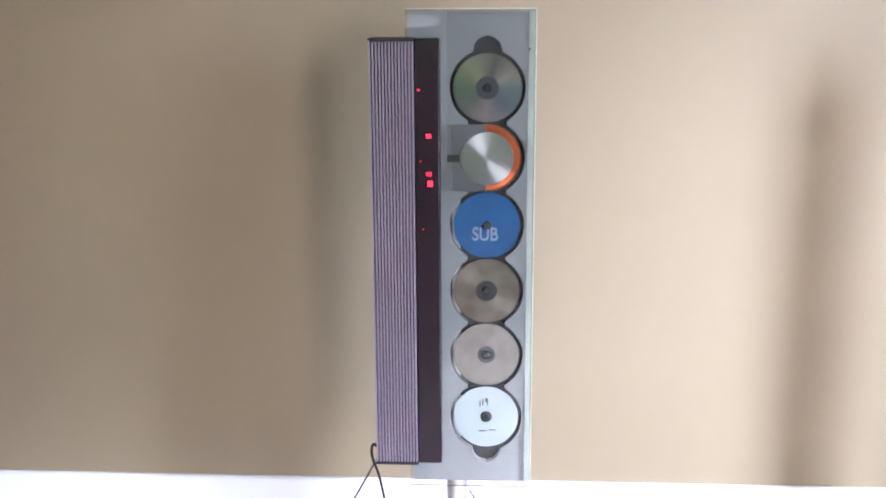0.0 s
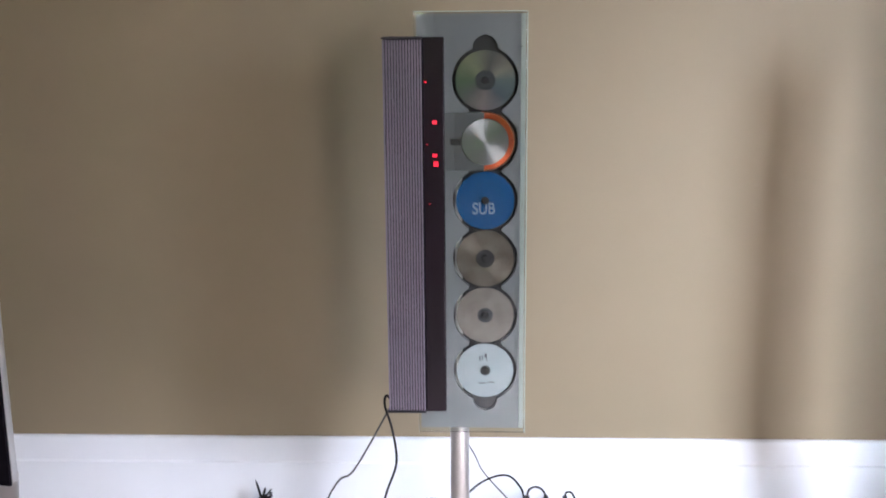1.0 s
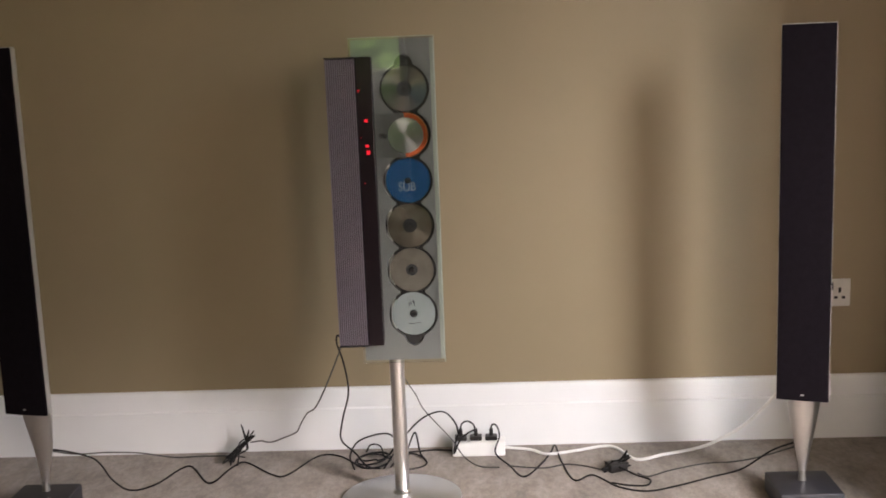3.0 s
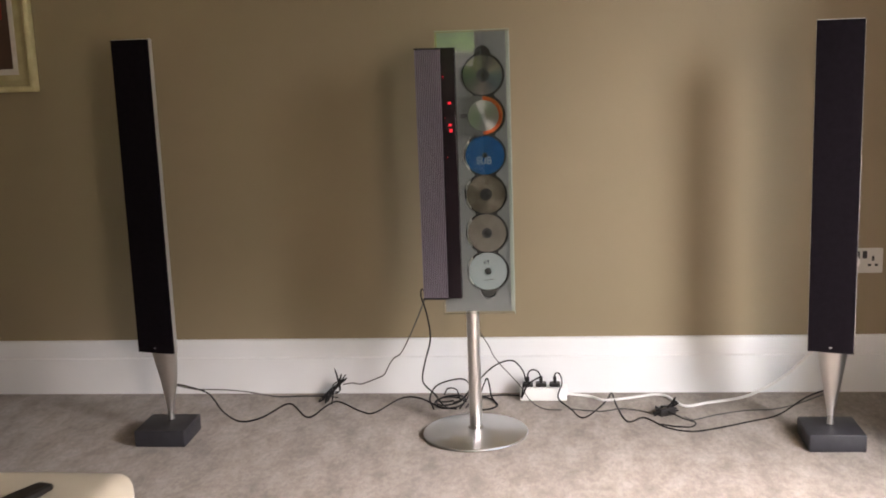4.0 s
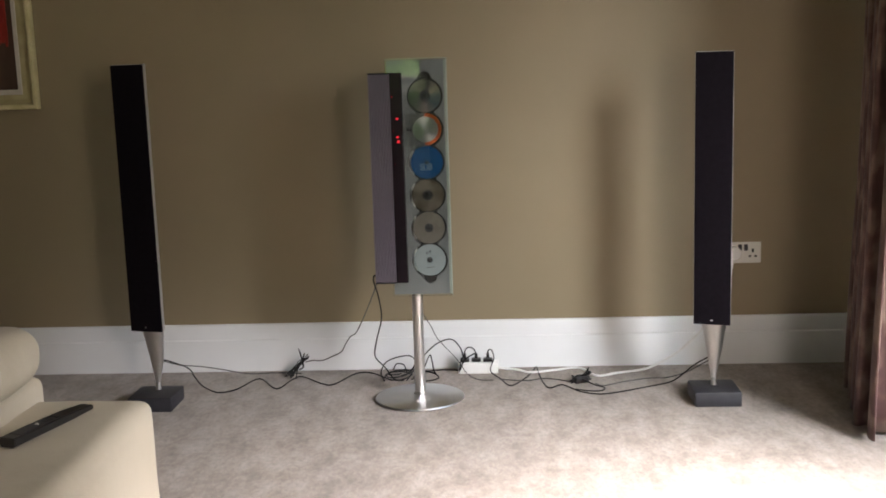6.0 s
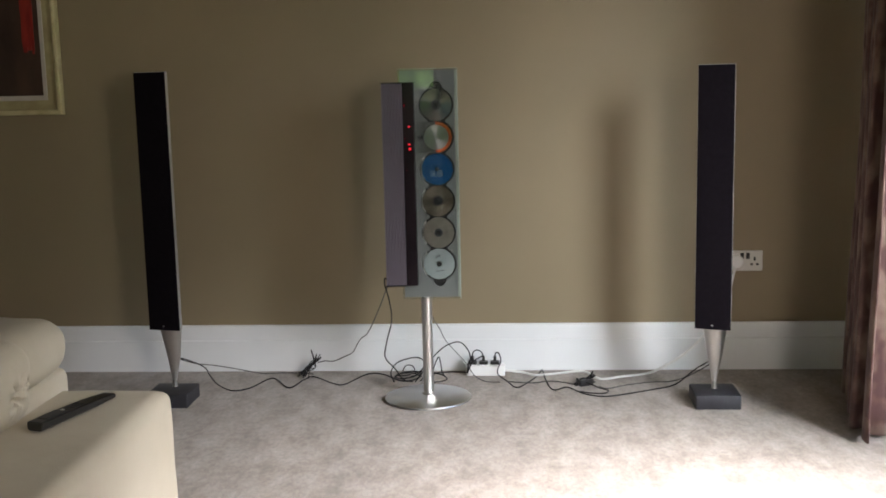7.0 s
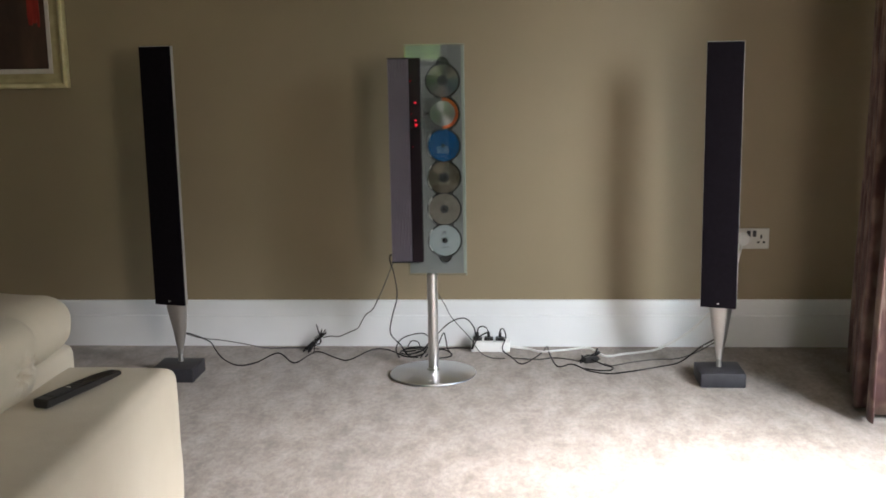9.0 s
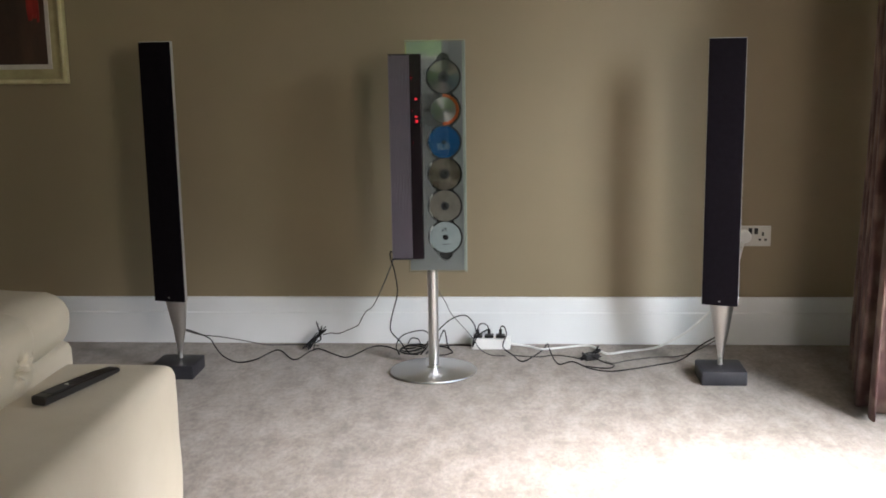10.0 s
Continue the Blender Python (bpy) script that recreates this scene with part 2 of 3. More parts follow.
DISC_CLEAR = surface("clear_disc_centre", (0.028, 0.03, 0.034), (0.045, 0.047, 0.052), 20.0, 0.4)
WHITE_INK = surface("white_print", (0.18, 0.23, 0.29), (0.22, 0.28, 0.34), 20.0, 0.4)
PEN_INK = surface("dark_pen_ink", (0.05, 0.05, 0.06), (0.08, 0.08, 0.09), 20.0, 0.5)
def foliage_backdrop():
    """Far-off leaves through the rear door: bright and dark green clumps with added glow."""
    m, t, b = nodes_of("glowing_foliage")
    n = noise_node(t, 3.2, 6.0, 0.7)
    r = ramp(t, n.outputs[0], [(0.36, (0.010, 0.035, 0.006)), (0.50, (0.07, 0.14, 0.03)), (0.60, (0.22, 0.38, 0.10)), (0.72, (0.50, 0.66, 0.32))])
    t.links.new(r.outputs[0], b.inputs["Base Color"])
    t.links.new(r.outputs[0], b.inputs["Emission Color"])
    # emission stands in for strong sunlight on the leaves
    b.inputs["Emission Strength"].default_value = 0.8
    b.inputs["Roughness"].default_value = 0.8
    return m


RENDER_GREY = surface("grey_wall_render", (0.24, 0.24, 0.23), (0.32, 0.32, 0.30), 3.0, 0.85, fine=0.4, fine_scale=80, depth=0.003)
LAWN = surface("lawn", (0.04, 0.09, 0.02), (0.08, 0.15, 0.04), 2.0, 0.9)
HEDGE = foliage_backdrop()


# ---- mesh helpers ----
def link(name, bm, mat, smooth=True):
    me = bpy.data.meshes.new(name)
    bm.normal_update()
    bm.to_mesh(me)
    bm.free()
    me.materials.append(mat)
    if smooth:
        for p in me.polygons:
            p.use_smooth = True
        me.set_sharp_from_angle(angle=radians(20 if len(me.polygons) < 200 else 38))
    return new(name, me)


def part(name, bm, mat, parent, label="", smooth=True):
    ob = link(name, bm, mat, smooth)
    ob.parent = parent
    if label:
        ob["label"] = label
    return ob


def thing(name, place, label, category, group="", turn=0.0):
    root = new(name)
    root.matrix_basis = pose(*place, 0, 0, turn)
    return tagged(root, label, category, group)


def box(x0, x1, y0, y1, z0, z1, bevel=0.0, seg=2, bm=None):
    bm = bm or bmesh.new()
    r = bmesh.ops.create_cube(bm, size=1.0)
    bmesh.ops.transform(bm, verts=r["verts"], matrix=Matrix.Translation(((x0 + x1) / 2, (y0 + y1) / 2, (z0 + z1) / 2)) @ Matrix.Diagonal((x1 - x0, y1 - y0, z1 - z0, 1)))
    if bevel:
        edges = {e for v in r["verts"] for e in v.link_edges}
        bmesh.ops.bevel(bm, geom=list(edges), offset=bevel, segments=seg, profile=0.5, affect="EDGES")
    return bm


def lathe(profile, axis="Z", seg=64, bm=None, at=(0, 0, 0)):
    """Turns a profile of (radius, height) round the axis; closed at both ends."""
    bm = bm or bmesh.new()
    rings = []
    for r, h in profile:
        ring = []
        for i in range(seg):
            a = 2 * math.pi * i / seg
            if axis == "Z":
                co = (at[0] + r * math.cos(a), at[1] + r * math.sin(a), at[2] + h)
            else:
                co = (at[0] + r * math.cos(a), at[1] - h, at[2] + r * math.sin(a))
            ring.append(bm.verts.new(co))
        rings.append(ring)
    for a, b in zip(rings, rings[1:]):
        for i in range(seg):
            j = (i + 1) % seg
            bm.faces.new((a[i], a[j], b[j], b[i]))
    bm.faces.new(list(reversed(rings[0])))
    bm.faces.new(rings[-1])
    return bm


def ring_solid(inner, outer, depth, at, seg=64, start=0.0, sweep=360.0):
    """A flat ring, or a stretch of one, in the xz plane, with thickness along y."""
    bm = bmesh.new()
    full = sweep >= 360
    n = seg if full else seg + 1
    rows = []
    for i in range(n):
        a = radians(start + sweep * i / seg)
        c, s = math.cos(a), math.sin(a)
        rows.append([bm.verts.new((at[0] + r * c, at[1] + d, at[2] + r * s)) for r, d in ((inner, 0), (outer, 0), (outer, depth), (inner, depth))])
    for i in range(seg):
        a, b = rows[i], rows[(i + 1) % n]
        for k in range(4):
            bm.faces.new((a[k], a[(k + 1) % 4], b[(k + 1) % 4], b[k]))
    if not full:
        bm.faces.new(rows[0])
        bm.faces.new(list(reversed(rows[-1])))
    bmesh.ops.recalc_face_normals(bm, faces=bm.faces)
    return bm


def loft(sections):
    """Joins rings of equal count with faces and closes the ends."""
    bm = bmesh.new()
    rings = [[bm.verts.new(p) for p in s] for s in sections]
    n = len(rings[0])
    for a, b in zip(rings, rings[1:]):
        for i in range(n):
            bm.faces.new((a[i], a[(i + 1) % n], b[(i + 1) % n], b[i]))
    bm.faces.new(list(reversed(rings[0])))
    bm.faces.new(rings[-1])
    bmesh.ops.recalc_face_normals(bm, faces=bm.faces)
    return bm


def spline(points, steps=7):
    pts = [Vector(p) for p in points]
    pts = [2 * pts[0] - pts[1]] + pts + [2 * pts[-1] - pts[-2]]
    out = []
    for i in range(1, len(pts) - 2):
        p0, p1, p2, p3 = pts[i - 1:i + 3]
        for k in range(steps):
            u = k / steps
            out.append(0.5 * (2 * p1 + (p2 - p0) * u + (2 * p0 - 5 * p1 + 4 * p2 - p3) * u * u + (3 * p1 - p0 - 3 * p2 + p3) * u ** 3))
    out.append(pts[-2])
    return out


def tube(points, radius, bm=None, sides=8, steps=7):
    bm = bm or bmesh.new()
    line = spline(points, steps)
    rings = []
    side = None
    for i, p in enumerate(line):
        way = (line[min(i + 1, len(line) - 1)] - line[max(i - 1, 0)])
        way = way.normalized() if way.length > 1e-9 else Vector((0, 0, 1))
        if side is None:
            side = way.orthogonal().normalized()
        side = (side - way * side.dot(way))
        side = side.normalized() if side.length > 1e-6 else way.orthogonal().normalized()
        up = way.cross(side)
        rings.append([bm.verts.new(p + radius * (math.cos(2 * math.pi * k / sides) * side + math.sin(2 * math.pi * k / sides) * up)) for k in range(sides)])
    for a, b in zip(rings, rings[1:]):
        for k in range(sides):
            bm.faces.new((a[k], a[(k + 1) % sides], b[(k + 1) % sides], b[k]))
    bm.faces.new(list(reversed(rings[0])))
    bm.faces.new(rings[-1])
    return bm


def soft_box(x0, x1, y0, y1, z0, z1, r, puff=0.0, wobble=0.0, seed=0.0, cuts=10):
    """An upholstered block: rounded corners, faces that swell, and slight creases."""
    bm = bmesh.new()
    bmesh.ops.create_cube(bm, size=2.0)
    bmesh.ops.subdivide_edges(bm, edges=list(bm.edges), cuts=cuts, use_grid_fill=True)
    h = Vector(((x1 - x0) / 2, (y1 - y0) / 2, (z1 - z0) / 2))
    c = Vector(((x0 + x1) / 2, (y0 + y1) / 2, (z0 + z1) / 2))
    for v in bm.verts:
        u = v.co.copy()
        warp = Vector([math.copysign(abs(a) ** 0.8, a) for a in u])
        p = Vector((warp.x * h.x, warp.y * h.y, warp.z * h.z))
        core = Vector([max(-h[i] + r, min(h[i] - r, p[i])) for i in range(3)])
        out = p - core
        if out.length > 1e-9:
            p = core + out.normalized() * r
        swell = puff * (1 - u.x ** 2 * 0.9) * (1 - u.y ** 2 * 0.9) if abs(u.z) > 0.99 else puff * 0.5 * (1 - u.z ** 2) 
        n = Vector((p.x / h.x, p.y / h.y, p.z / h.z)).normalized()
        p = p + n * swell
        if wobble:
            p = p + n * wobble * noise.noise((p + Vector((seed, seed, seed))) * 6.0)
        v.co = c + p
    return bm


def lettering(text, size, depth, scale):
    """Solid letters in the built-in font, centred on the origin, baseline on the x axis."""
    curve = bpy.data.curves.new("letters", "FONT")
    curve.body, curve.size, curve.extrude, curve.align_x, curve.offset = text, size, depth, "CENTER", size * 0.02
    holder = bpy.data.objects.new("letters", curve)
    me = bpy.data.meshes.new_from_object(holder)
    bm = bmesh.new()
    bm.from_mesh(me)
    bm.transform(Matrix.Diagonal((scale[0], scale[1], 1, 1)))
    bpy.data.meshes.remove(me)
    bpy.data.objects.remove(holder)
    bpy.data.curves.remove(curve)
    return bm


# ---- the room ----
X0, X1, Y0, Y1, TOP = -4.6, 1.86, -6.6, 0.0, 3.0
DOOR_Y0, DOOR_Y1, DOOR_TOP = -3.0, -1.05, 2.12
WIN_Y0, WIN_Y1, WIN_SILL, WIN_TOP = -5.30, -4.20, 0.8, 2.12
BACK_X0, BACK_X1, BACK_TOP = -1.7, -0.33, 2.12


floor = tagged(link("floor", box(X0 - 0.15, X1 + 0.15, Y0 - 0.15, Y1 + 0.15, -0.1, 0.0), CARPET), "mottled taupe cut-pile carpet across the room", "floor", kind="structure")
ceiling = tagged(link("ceiling", box(X0 - 0.15, X1 + 0.15, Y0 - 0.15, Y1 + 0.15, TOP, TOP + 0.12), CEILING), "plain white painted ceiling", "ceiling", kind="structure")
wall_north = tagged(link("wall_north", box(X0 - 0.15, X1 + 0.15, Y1, Y1 + 0.15, 0.0, TOP), WALL), "plain wall in matt taupe paint", "wall", kind="structure")
wall_west = tagged(link("wall_west", box(X0 - 0.15, X0, Y0, Y1, 0.0, TOP), WALL), "plain wall in matt taupe paint", "wall", kind="structure")
bm = box(X1, X1 + 0.15, DOOR_Y1, Y1, 0.0, TOP)
box(X1, X1 + 0.15, Y0, WIN_Y0, 0.0, TOP, bm=bm)
box(X1, X1 + 0.15, WIN_Y1, DOOR_Y0, 0.0, TOP, bm=bm)
box(X1, X1 + 0.15, WIN_Y0, WIN_Y1, 0.0, WIN_SILL, bm=bm)
box(X1, X1 + 0.15, WIN_Y0, WIN_Y1, WIN_TOP, TOP, bm=bm)
box(X1, X1 + 0.15, DOOR_Y0, DOOR_Y1, DOOR_TOP, TOP, bm=bm)
wall_east = tagged(link("wall_east", bm, WALL), "taupe wall with a garden door opening", "wall", kind="structure")
bm = box(X0 - 0.15, BACK_X0, Y0 - 0.15, Y0, 0.0, TOP)
box(BACK_X1, X1 + 0.15, Y0 - 0.15, Y0, 0.0, TOP, bm=bm)
box(BACK_X0, BACK_X1, Y0 - 0.15, Y0, BACK_TOP, TOP, bm=bm)
wall_south = tagged(link("wall_south", bm, WALL), "taupe wall with a glazed door", "wall", kind="structure")


def skirting(name, x0, x1):
    prof = [(0.0, 0.0), (-0.020, 0.0), (-0.020, 0.130), (-0.0195, 0.134), (-0.0150, 0.139), (-0.0140, 0.190), (-0.011, 0.199), (-0.006, 0.203), (0.0, 0.203)]
    bm = loft([[(x, y, z) for y, z in prof] for x in (x0, x1)])
    return tagged(link(name, bm, SKIRT), "tall moulded white gloss skirting board", "skirting board", kind="structure")


skirting("baseboard", X0, X1 - 0.001)


garden = thing("door_1", (0, 0, 0), "white door frame open to the garden", "door")
garden["kind"] = "structure"
for y0, y1 in ((DOOR_Y0, DOOR_Y0 + 0.06), (DOOR_Y1 - 0.06, DOOR_Y1)):
    part("jamb", box(X1 + 0.03, X1 + 0.12, y0 + 0.002, y1 - 0.002, 0.0, DOOR_TOP - 0.003, 0.004), WHITE_WOOD, garden)
part("head", box(X1 + 0.03, X1 + 0.12, DOOR_Y0 + 0.062, DOOR_Y1 - 0.062, DOOR_TOP - 0.063, DOOR_TOP - 0.003, 0.004), WHITE_WOOD, garden)
part("threshold", box(X1 + 0.03, X1 + 0.12, DOOR_Y0 + 0.062, DOOR_Y1 - 0.062, 0.002, 0.04, 0.004), WHITE_WOOD, garden)

window = thing("window_1", (0, 0, 0), "white framed window in the taupe wall", "window")
window["kind"] = "structure"
for y0, y1 in ((WIN_Y0, WIN_Y0 + 0.05), (WIN_Y1 - 0.05, WIN_Y1)):
    part("jamb", box(X1 + 0.03, X1 + 0.12, y0 + 0.002, y1 - 0.002, WIN_SILL + 0.002, WIN_TOP - 0.002, 0.004), WHITE_WOOD, window)
part("head", box(X1 + 0.03, X1 + 0.12, WIN_Y0 + 0.052, WIN_Y1 - 0.052, WIN_TOP - 0.052, WIN_TOP - 0.002, 0.004), WHITE_WOOD, window)
part("sill", box(X1 - 0.03, X1 + 0.12, WIN_Y0 + 0.052, WIN_Y1 - 0.052, WIN_SILL + 0.002, WIN_SILL + 0.04, 0.004), WHITE_WOOD, window)

# unseen panel added to keep sky light from coming through this window
part("sky_blocker", box(X1 + 0.020, X1 + 0.026, WIN_Y0 + 0.004, WIN_Y1 - 0.004, WIN_SILL + 0.042, WIN_TOP - 0.004), WHITE_WOOD, window)

rear = thing("door_2", (0, 0, 0), "white half-glazed door towards the garden", "door")
rear["kind"] = "structure"
for x0, x1 in ((BACK_X0, BACK_X0 + 0.07), (BACK_X1 - 0.07, BACK_X1)):
    part("jamb", box(x0 + 0.002, x1 - 0.002, Y0 - 0.12, Y0 - 0.03, 0.0, BACK_TOP - 0.003, 0.004), WHITE_WOOD, rear)
part("head", box(BACK_X0 + 0.072, BACK_X1 - 0.072, Y0 - 0.12, Y0 - 0.03, BACK_TOP - 0.07, BACK_TOP - 0.003, 0.004), WHITE_WOOD, rear)
part("mid_rail", box(BACK_X0 + 0.072, BACK_X1 - 0.072, Y0 - 0.12, Y0 - 0.03, 0.97, 1.04, 0.004), WHITE_WOOD, rear)
part("lower_panel", box(BACK_X0 + 0.072, BACK_X1 - 0.072, Y0 - 0.095, Y0 - 0.055, 0.162, 0.968), WHITE_WOOD, rear)
part("outer_sill", box(BACK_X0 + 0.072, BACK_X1 - 0.072, Y0 - 0.24, Y0 - 0.122, 1.020, 1.045, 0.004), WHITE_WOOD, rear)
part("bottom_rail", box(BACK_X0 + 0.072, BACK_X1 - 0.072, Y0 - 0.12, Y0 - 0.03, 0.002, 0.16, 0.004), WHITE_WOOD, rear)

# garden outside the doors
# wall and strip added only to give the band reflected in the player's glass
tagged(link("reflection_line", box(-12, 9, -9.29, -8.96, 1.141, 1.166, 0.006), WHITE_WOOD), "white strip added for the bright line reflected in the glass", "coping", kind="structure")
tagged(link("reflection_wall", box(-12, 9, -9.25, -9.0, -0.22, 1.14, 0.01), RENDER_GREY), "low grey wall on the lawn, added for the band reflected in the glass", "wall", kind="structure")
tagged(link("ground", box(-60, 60, -60, 60, -0.32, -0.22), LAWN), "mown green lawn outside the room", "lawn", kind="structure")
bm = bmesh.new()
rng = random.Random(4)
for i in range(60):
    x, y, z = -9 + 16 * rng.random(), -13 - 2 * rng.random(), -0.2 + 3.4 * rng.random()
    r = bmesh.ops.create_icosphere(bm, subdivisions=2, radius=0.7 + 0.6 * rng.random(), matrix=Matrix.Translation((x, y, z)))
    for v in r["verts"]:
        v.co += 0.35 * Vector((noise.noise(v.co * 2.3), noise.noise(v.co * 2.3 + Vector((7, 0, 0))), noise.noise(v.co * 2.3 + Vector((0, 9, 0)))))
tagged(link("backdrop", bm, HEDGE), "green garden hedge beyond the door, given an added glow", "hedge", kind="structure")


# ---- curtain ----
def make_curtain():
    c = thing("curtain", (0, 0, 0), "floor-length curtain with a plum leaf pattern on tan cloth", "curtain")
    bm = bmesh.new()
    cols, rows = 150, 26
    grid = []
    for j in range(rows + 1):
        z = 0.012 + (2.50 - 0.012) * j / rows
        low = max(0.0, 1 - z / 1.6)
        row = []
        for i in range(cols + 1):
            u = i / cols
            y = -0.30 - 0.69 * u
            end = max(0.0, (u - 0.72) / 0.28)
            mid = 1.722 - 0.125 * min(1.0, u * 1.3) - 0.02 * low - 0.030 * end
            phase = 2 * math.pi * (4.86 * u + 0.25 * math.sin(3.1 * u + 0.3 * z))
            x = mid + (0.048 + 0.018 * low) * (1 - 0.42 * end) * math.sin(phase) + 0.012 * noise.noise(Vector((u * 9, z * 1.2, 0.4)))
            y += 0.022 * math.sin(2 * phase + 0.7)
            row.append(bm.verts.new((x, y, z + 0.004 * math.sin(phase * 0.5))))
        grid.append(row)
    for a, b in zip(grid, grid[1:]):
        for i in range(cols):
            bm.faces.new((a[i], a[i + 1], b[i + 1], b[i]))
    ob = part("drape", bm, CURTAIN, c)
    s = ob.modifiers.new("cloth", "SOLIDIFY")
    s.thickness = 0.004
    part("curtain_rail", lathe([(0.014, 0.0), (0.014, 2.9)], "Y", 20, at=(1.66, -0.2, 2.52)), ALU_DARK, c)
    return c


make_curtain()


# ---- picture ----
def make_picture():
    x1, z0 = -1.548, 1.128
    x0, z1 = x1 - 0.86, z0 + 0.72
    p = thing("framed_picture", ((x0 + x1) / 2, 0, z0), "dark abstract oil painting in a pale gilt frame on the wall", "picture")
    w, h = (x1 - x0) / 2, z1 - z0

    def moulding(name, profile, mat, label=""):
        """Mitred frame: (inset from the outer edge, height off the wall)."""
        rings = []
        for inset, lift in profile:
            rings.append([(-w + inset, -lift, inset), (w - inset, -lift, inset), (w - inset, -lift, h - inset), (-w + inset, -lift, h - inset)])
        b = bmesh.new()
        vs = [[b.verts.new(q) for q in r] for r in rings]
        for a, c in zip(vs, vs[1:]):
            for i in range(4):
                b.faces.new((a[i], a[(i + 1) % 4], c[(i + 1) % 4], c[i]))
        bmesh.ops.recalc_face_normals(b, faces=b.faces)
        part(name, b, mat, p, label)

    moulding("frame", [(0.0, 0.004), (0.0, 0.032), (0.004, 0.038), (0.013, 0.040), (0.020, 0.036)], GILT, "pale gilt outer moulding")
    moulding("cove", [(0.020, 0.036), (0.027, 0.027), (0.042, 0.022), (0.061, 0.024)], GILT_SHADED, "gilt cove, its shade put into the colour")
    moulding("liner", [(0.061, 0.0242), (0.063, 0.027), (0.079, 0.025), (0.082, 0.018)], LINER, "pale linen liner")
    part("canvas", box(-w + 0.080, w - 0.080, -0.019, -0.006, 0.080, h - 0.080), PAINTING, p)
    strokes = ((0.286, 0.012, 0.262), (0.305, 0.010, 0.270), (0.320, 0.006, 0.255))
    for x, half, foot in strokes:
        rows = [(foot + (h - 0.085 - foot) * k / 8, half * (0.75 + 0.25 * min(1, k)) * (1 + 0.15 * math.sin(k * 2.1 + 40 * x))) for k in range(9)]
        part("red_stroke", loft([[(x - hw, -0.0212, zz), (x + hw, -0.0212, zz), (x + hw, -0.0185, zz), (x - hw, -0.0185, zz)] for zz, hw in rows]), RED_PAINT, p, "red vertical brush stroke")
    return p


make_picture()


# ---- wall socket ----
def make_socket():
    s = thing("wall_socket", (1.315, 0, 0.464), "satin double wall socket with black switches", "socket")
    part("plate", box(-0.103, 0.073, -0.008, 0.0, -0.043, 0.043, 0.003), STEEL_WHITE, s)
    part("insert", box(-0.091, -0.066, -0.0095, -0.007, -0.024, 0.024, 0.001), BASE_IRON, s, "dark blank insert")
    for x in (-0.012, 0.012):
        part("switch", box(x - 0.0075, x + 0.0075, -0.012, -0.007, 0.008, 0.034, 0.0015), BLACK, s, "black rocker switch")
    for x in (-0.042, 0.040):
        for dx, dz, w, h in ((0, 0.008, 0.004, 0.008), (-0.0115, -0.015, 0.0055, 0.004), (0.0115, -0.015, 0.0055, 0.004)):
            part("pin_hole", box(x + dx - w, x + dx + w, -0.0088, -0.004, dz - h, dz + h), BLACK, s)
    g = thing("mains_plug", (1.277, -0.0095, 0.465), "white round-cornered plug pushed into the wall socket", "plug")
    part("plug_body", lathe([(0.025, 0.0), (0.028, 0.004), (0.027, 0.026), (0.021, 0.034), (0.008, 0.036)], "Y", 32), PLASTIC, g)


make_socket()


# ---- loudspeakers ----
def make_speaker(place, twist, ahead, top, label):
    s = thing("column_speaker", place, label, "loudspeaker", "pair of column speakers")
    part("base", box(-0.084, 0.084, -0.084, 0.084, 0.0, 0.055, 0.006, 3), BASE_IRON, s, "charcoal square base block")
    turn = pose(0, 0, 0, 0, 0, twist)

    def shell(z, half, depth, y, x=0.0):
        flat = 0.05 * depth
        pts = [(x + half * math.cos(a), y + flat + (depth - flat) * math.sin(a), z) for a in [math.pi * k / 24 for k in range(25)]]
        return [(x + half, y, z)] + pts + [(x - half, y, z)]

    def oval(z, half, depth, y):
        return [(half * math.cos(a), y + depth / 2 - depth / 2 * math.sin(a), z) for a in [2 * math.pi * k / 32 for k in range(32)]]

    def turned(bm, shift=1.0):
        bm.transform(Matrix.Translation((ahead[0] * shift, ahead[1] * shift, 0)) @ turn)
        return bm

    fy = -0.030
    part("body", turned(loft([shell(0.300, 0.0665, 0.056, fy), shell(top - 0.007, 0.0665, 0.056, fy), shell(top, 0.0650, 0.054, fy)])), SHELL, s, "brushed aluminium rear shell")
    g = loft([[(-0.0655, fy - 0.001, z), (-0.0645, fy - 0.008, z), (0, fy - 0.0100, z), (0.0645, fy - 0.008, z), (0.0655, fy - 0.001, z)] for z in (0.296, 0.3, top - 0.006, top - 0.002)])
    grille = part("grille", turned(g), GRILLE, s, "black stretched speaker cloth")
    part("badge", turned(box(-0.004, 0.004, fy - 0.0122, fy - 0.0098, 0.310, 0.314, 0.0008)), ALU, grille, "small bright badge")
    part("foot", turned(loft([oval(z, w, d, y) for z, w, d, y in ((0.074, 0.0085, 0.016, 0.010), (0.10, 0.012, 0.022, 0.008), (0.18, 0.027, 0.046, 0.001), (0.2995, 0.046, 0.066, -0.022))]), 0.8), ALU, s, "tapered satin aluminium foot")
    part("spigot", turned(lathe([(0.011, 0.0552), (0.010, 0.066), (0.0085, 0.09)], "Z", 24, at=(0, 0.018, 0)), 0.8), ALU_DARK, s)
    return s


make_speaker((-0.998, -0.476, 0), -13, (-0.004, 0.020), 1.291, "slim column loudspeaker, black cloth front, standing beside the sofa")
make_speaker((1.108, -0.505, 0), -19, (-0.007, 0.000), 1.272, "slim column loudspeaker, black cloth front, standing before the wall socket")


# ---- the upright disc player on its stand ----
CX = 0.067                      # centre line of the discs
PITCH = 0.1216
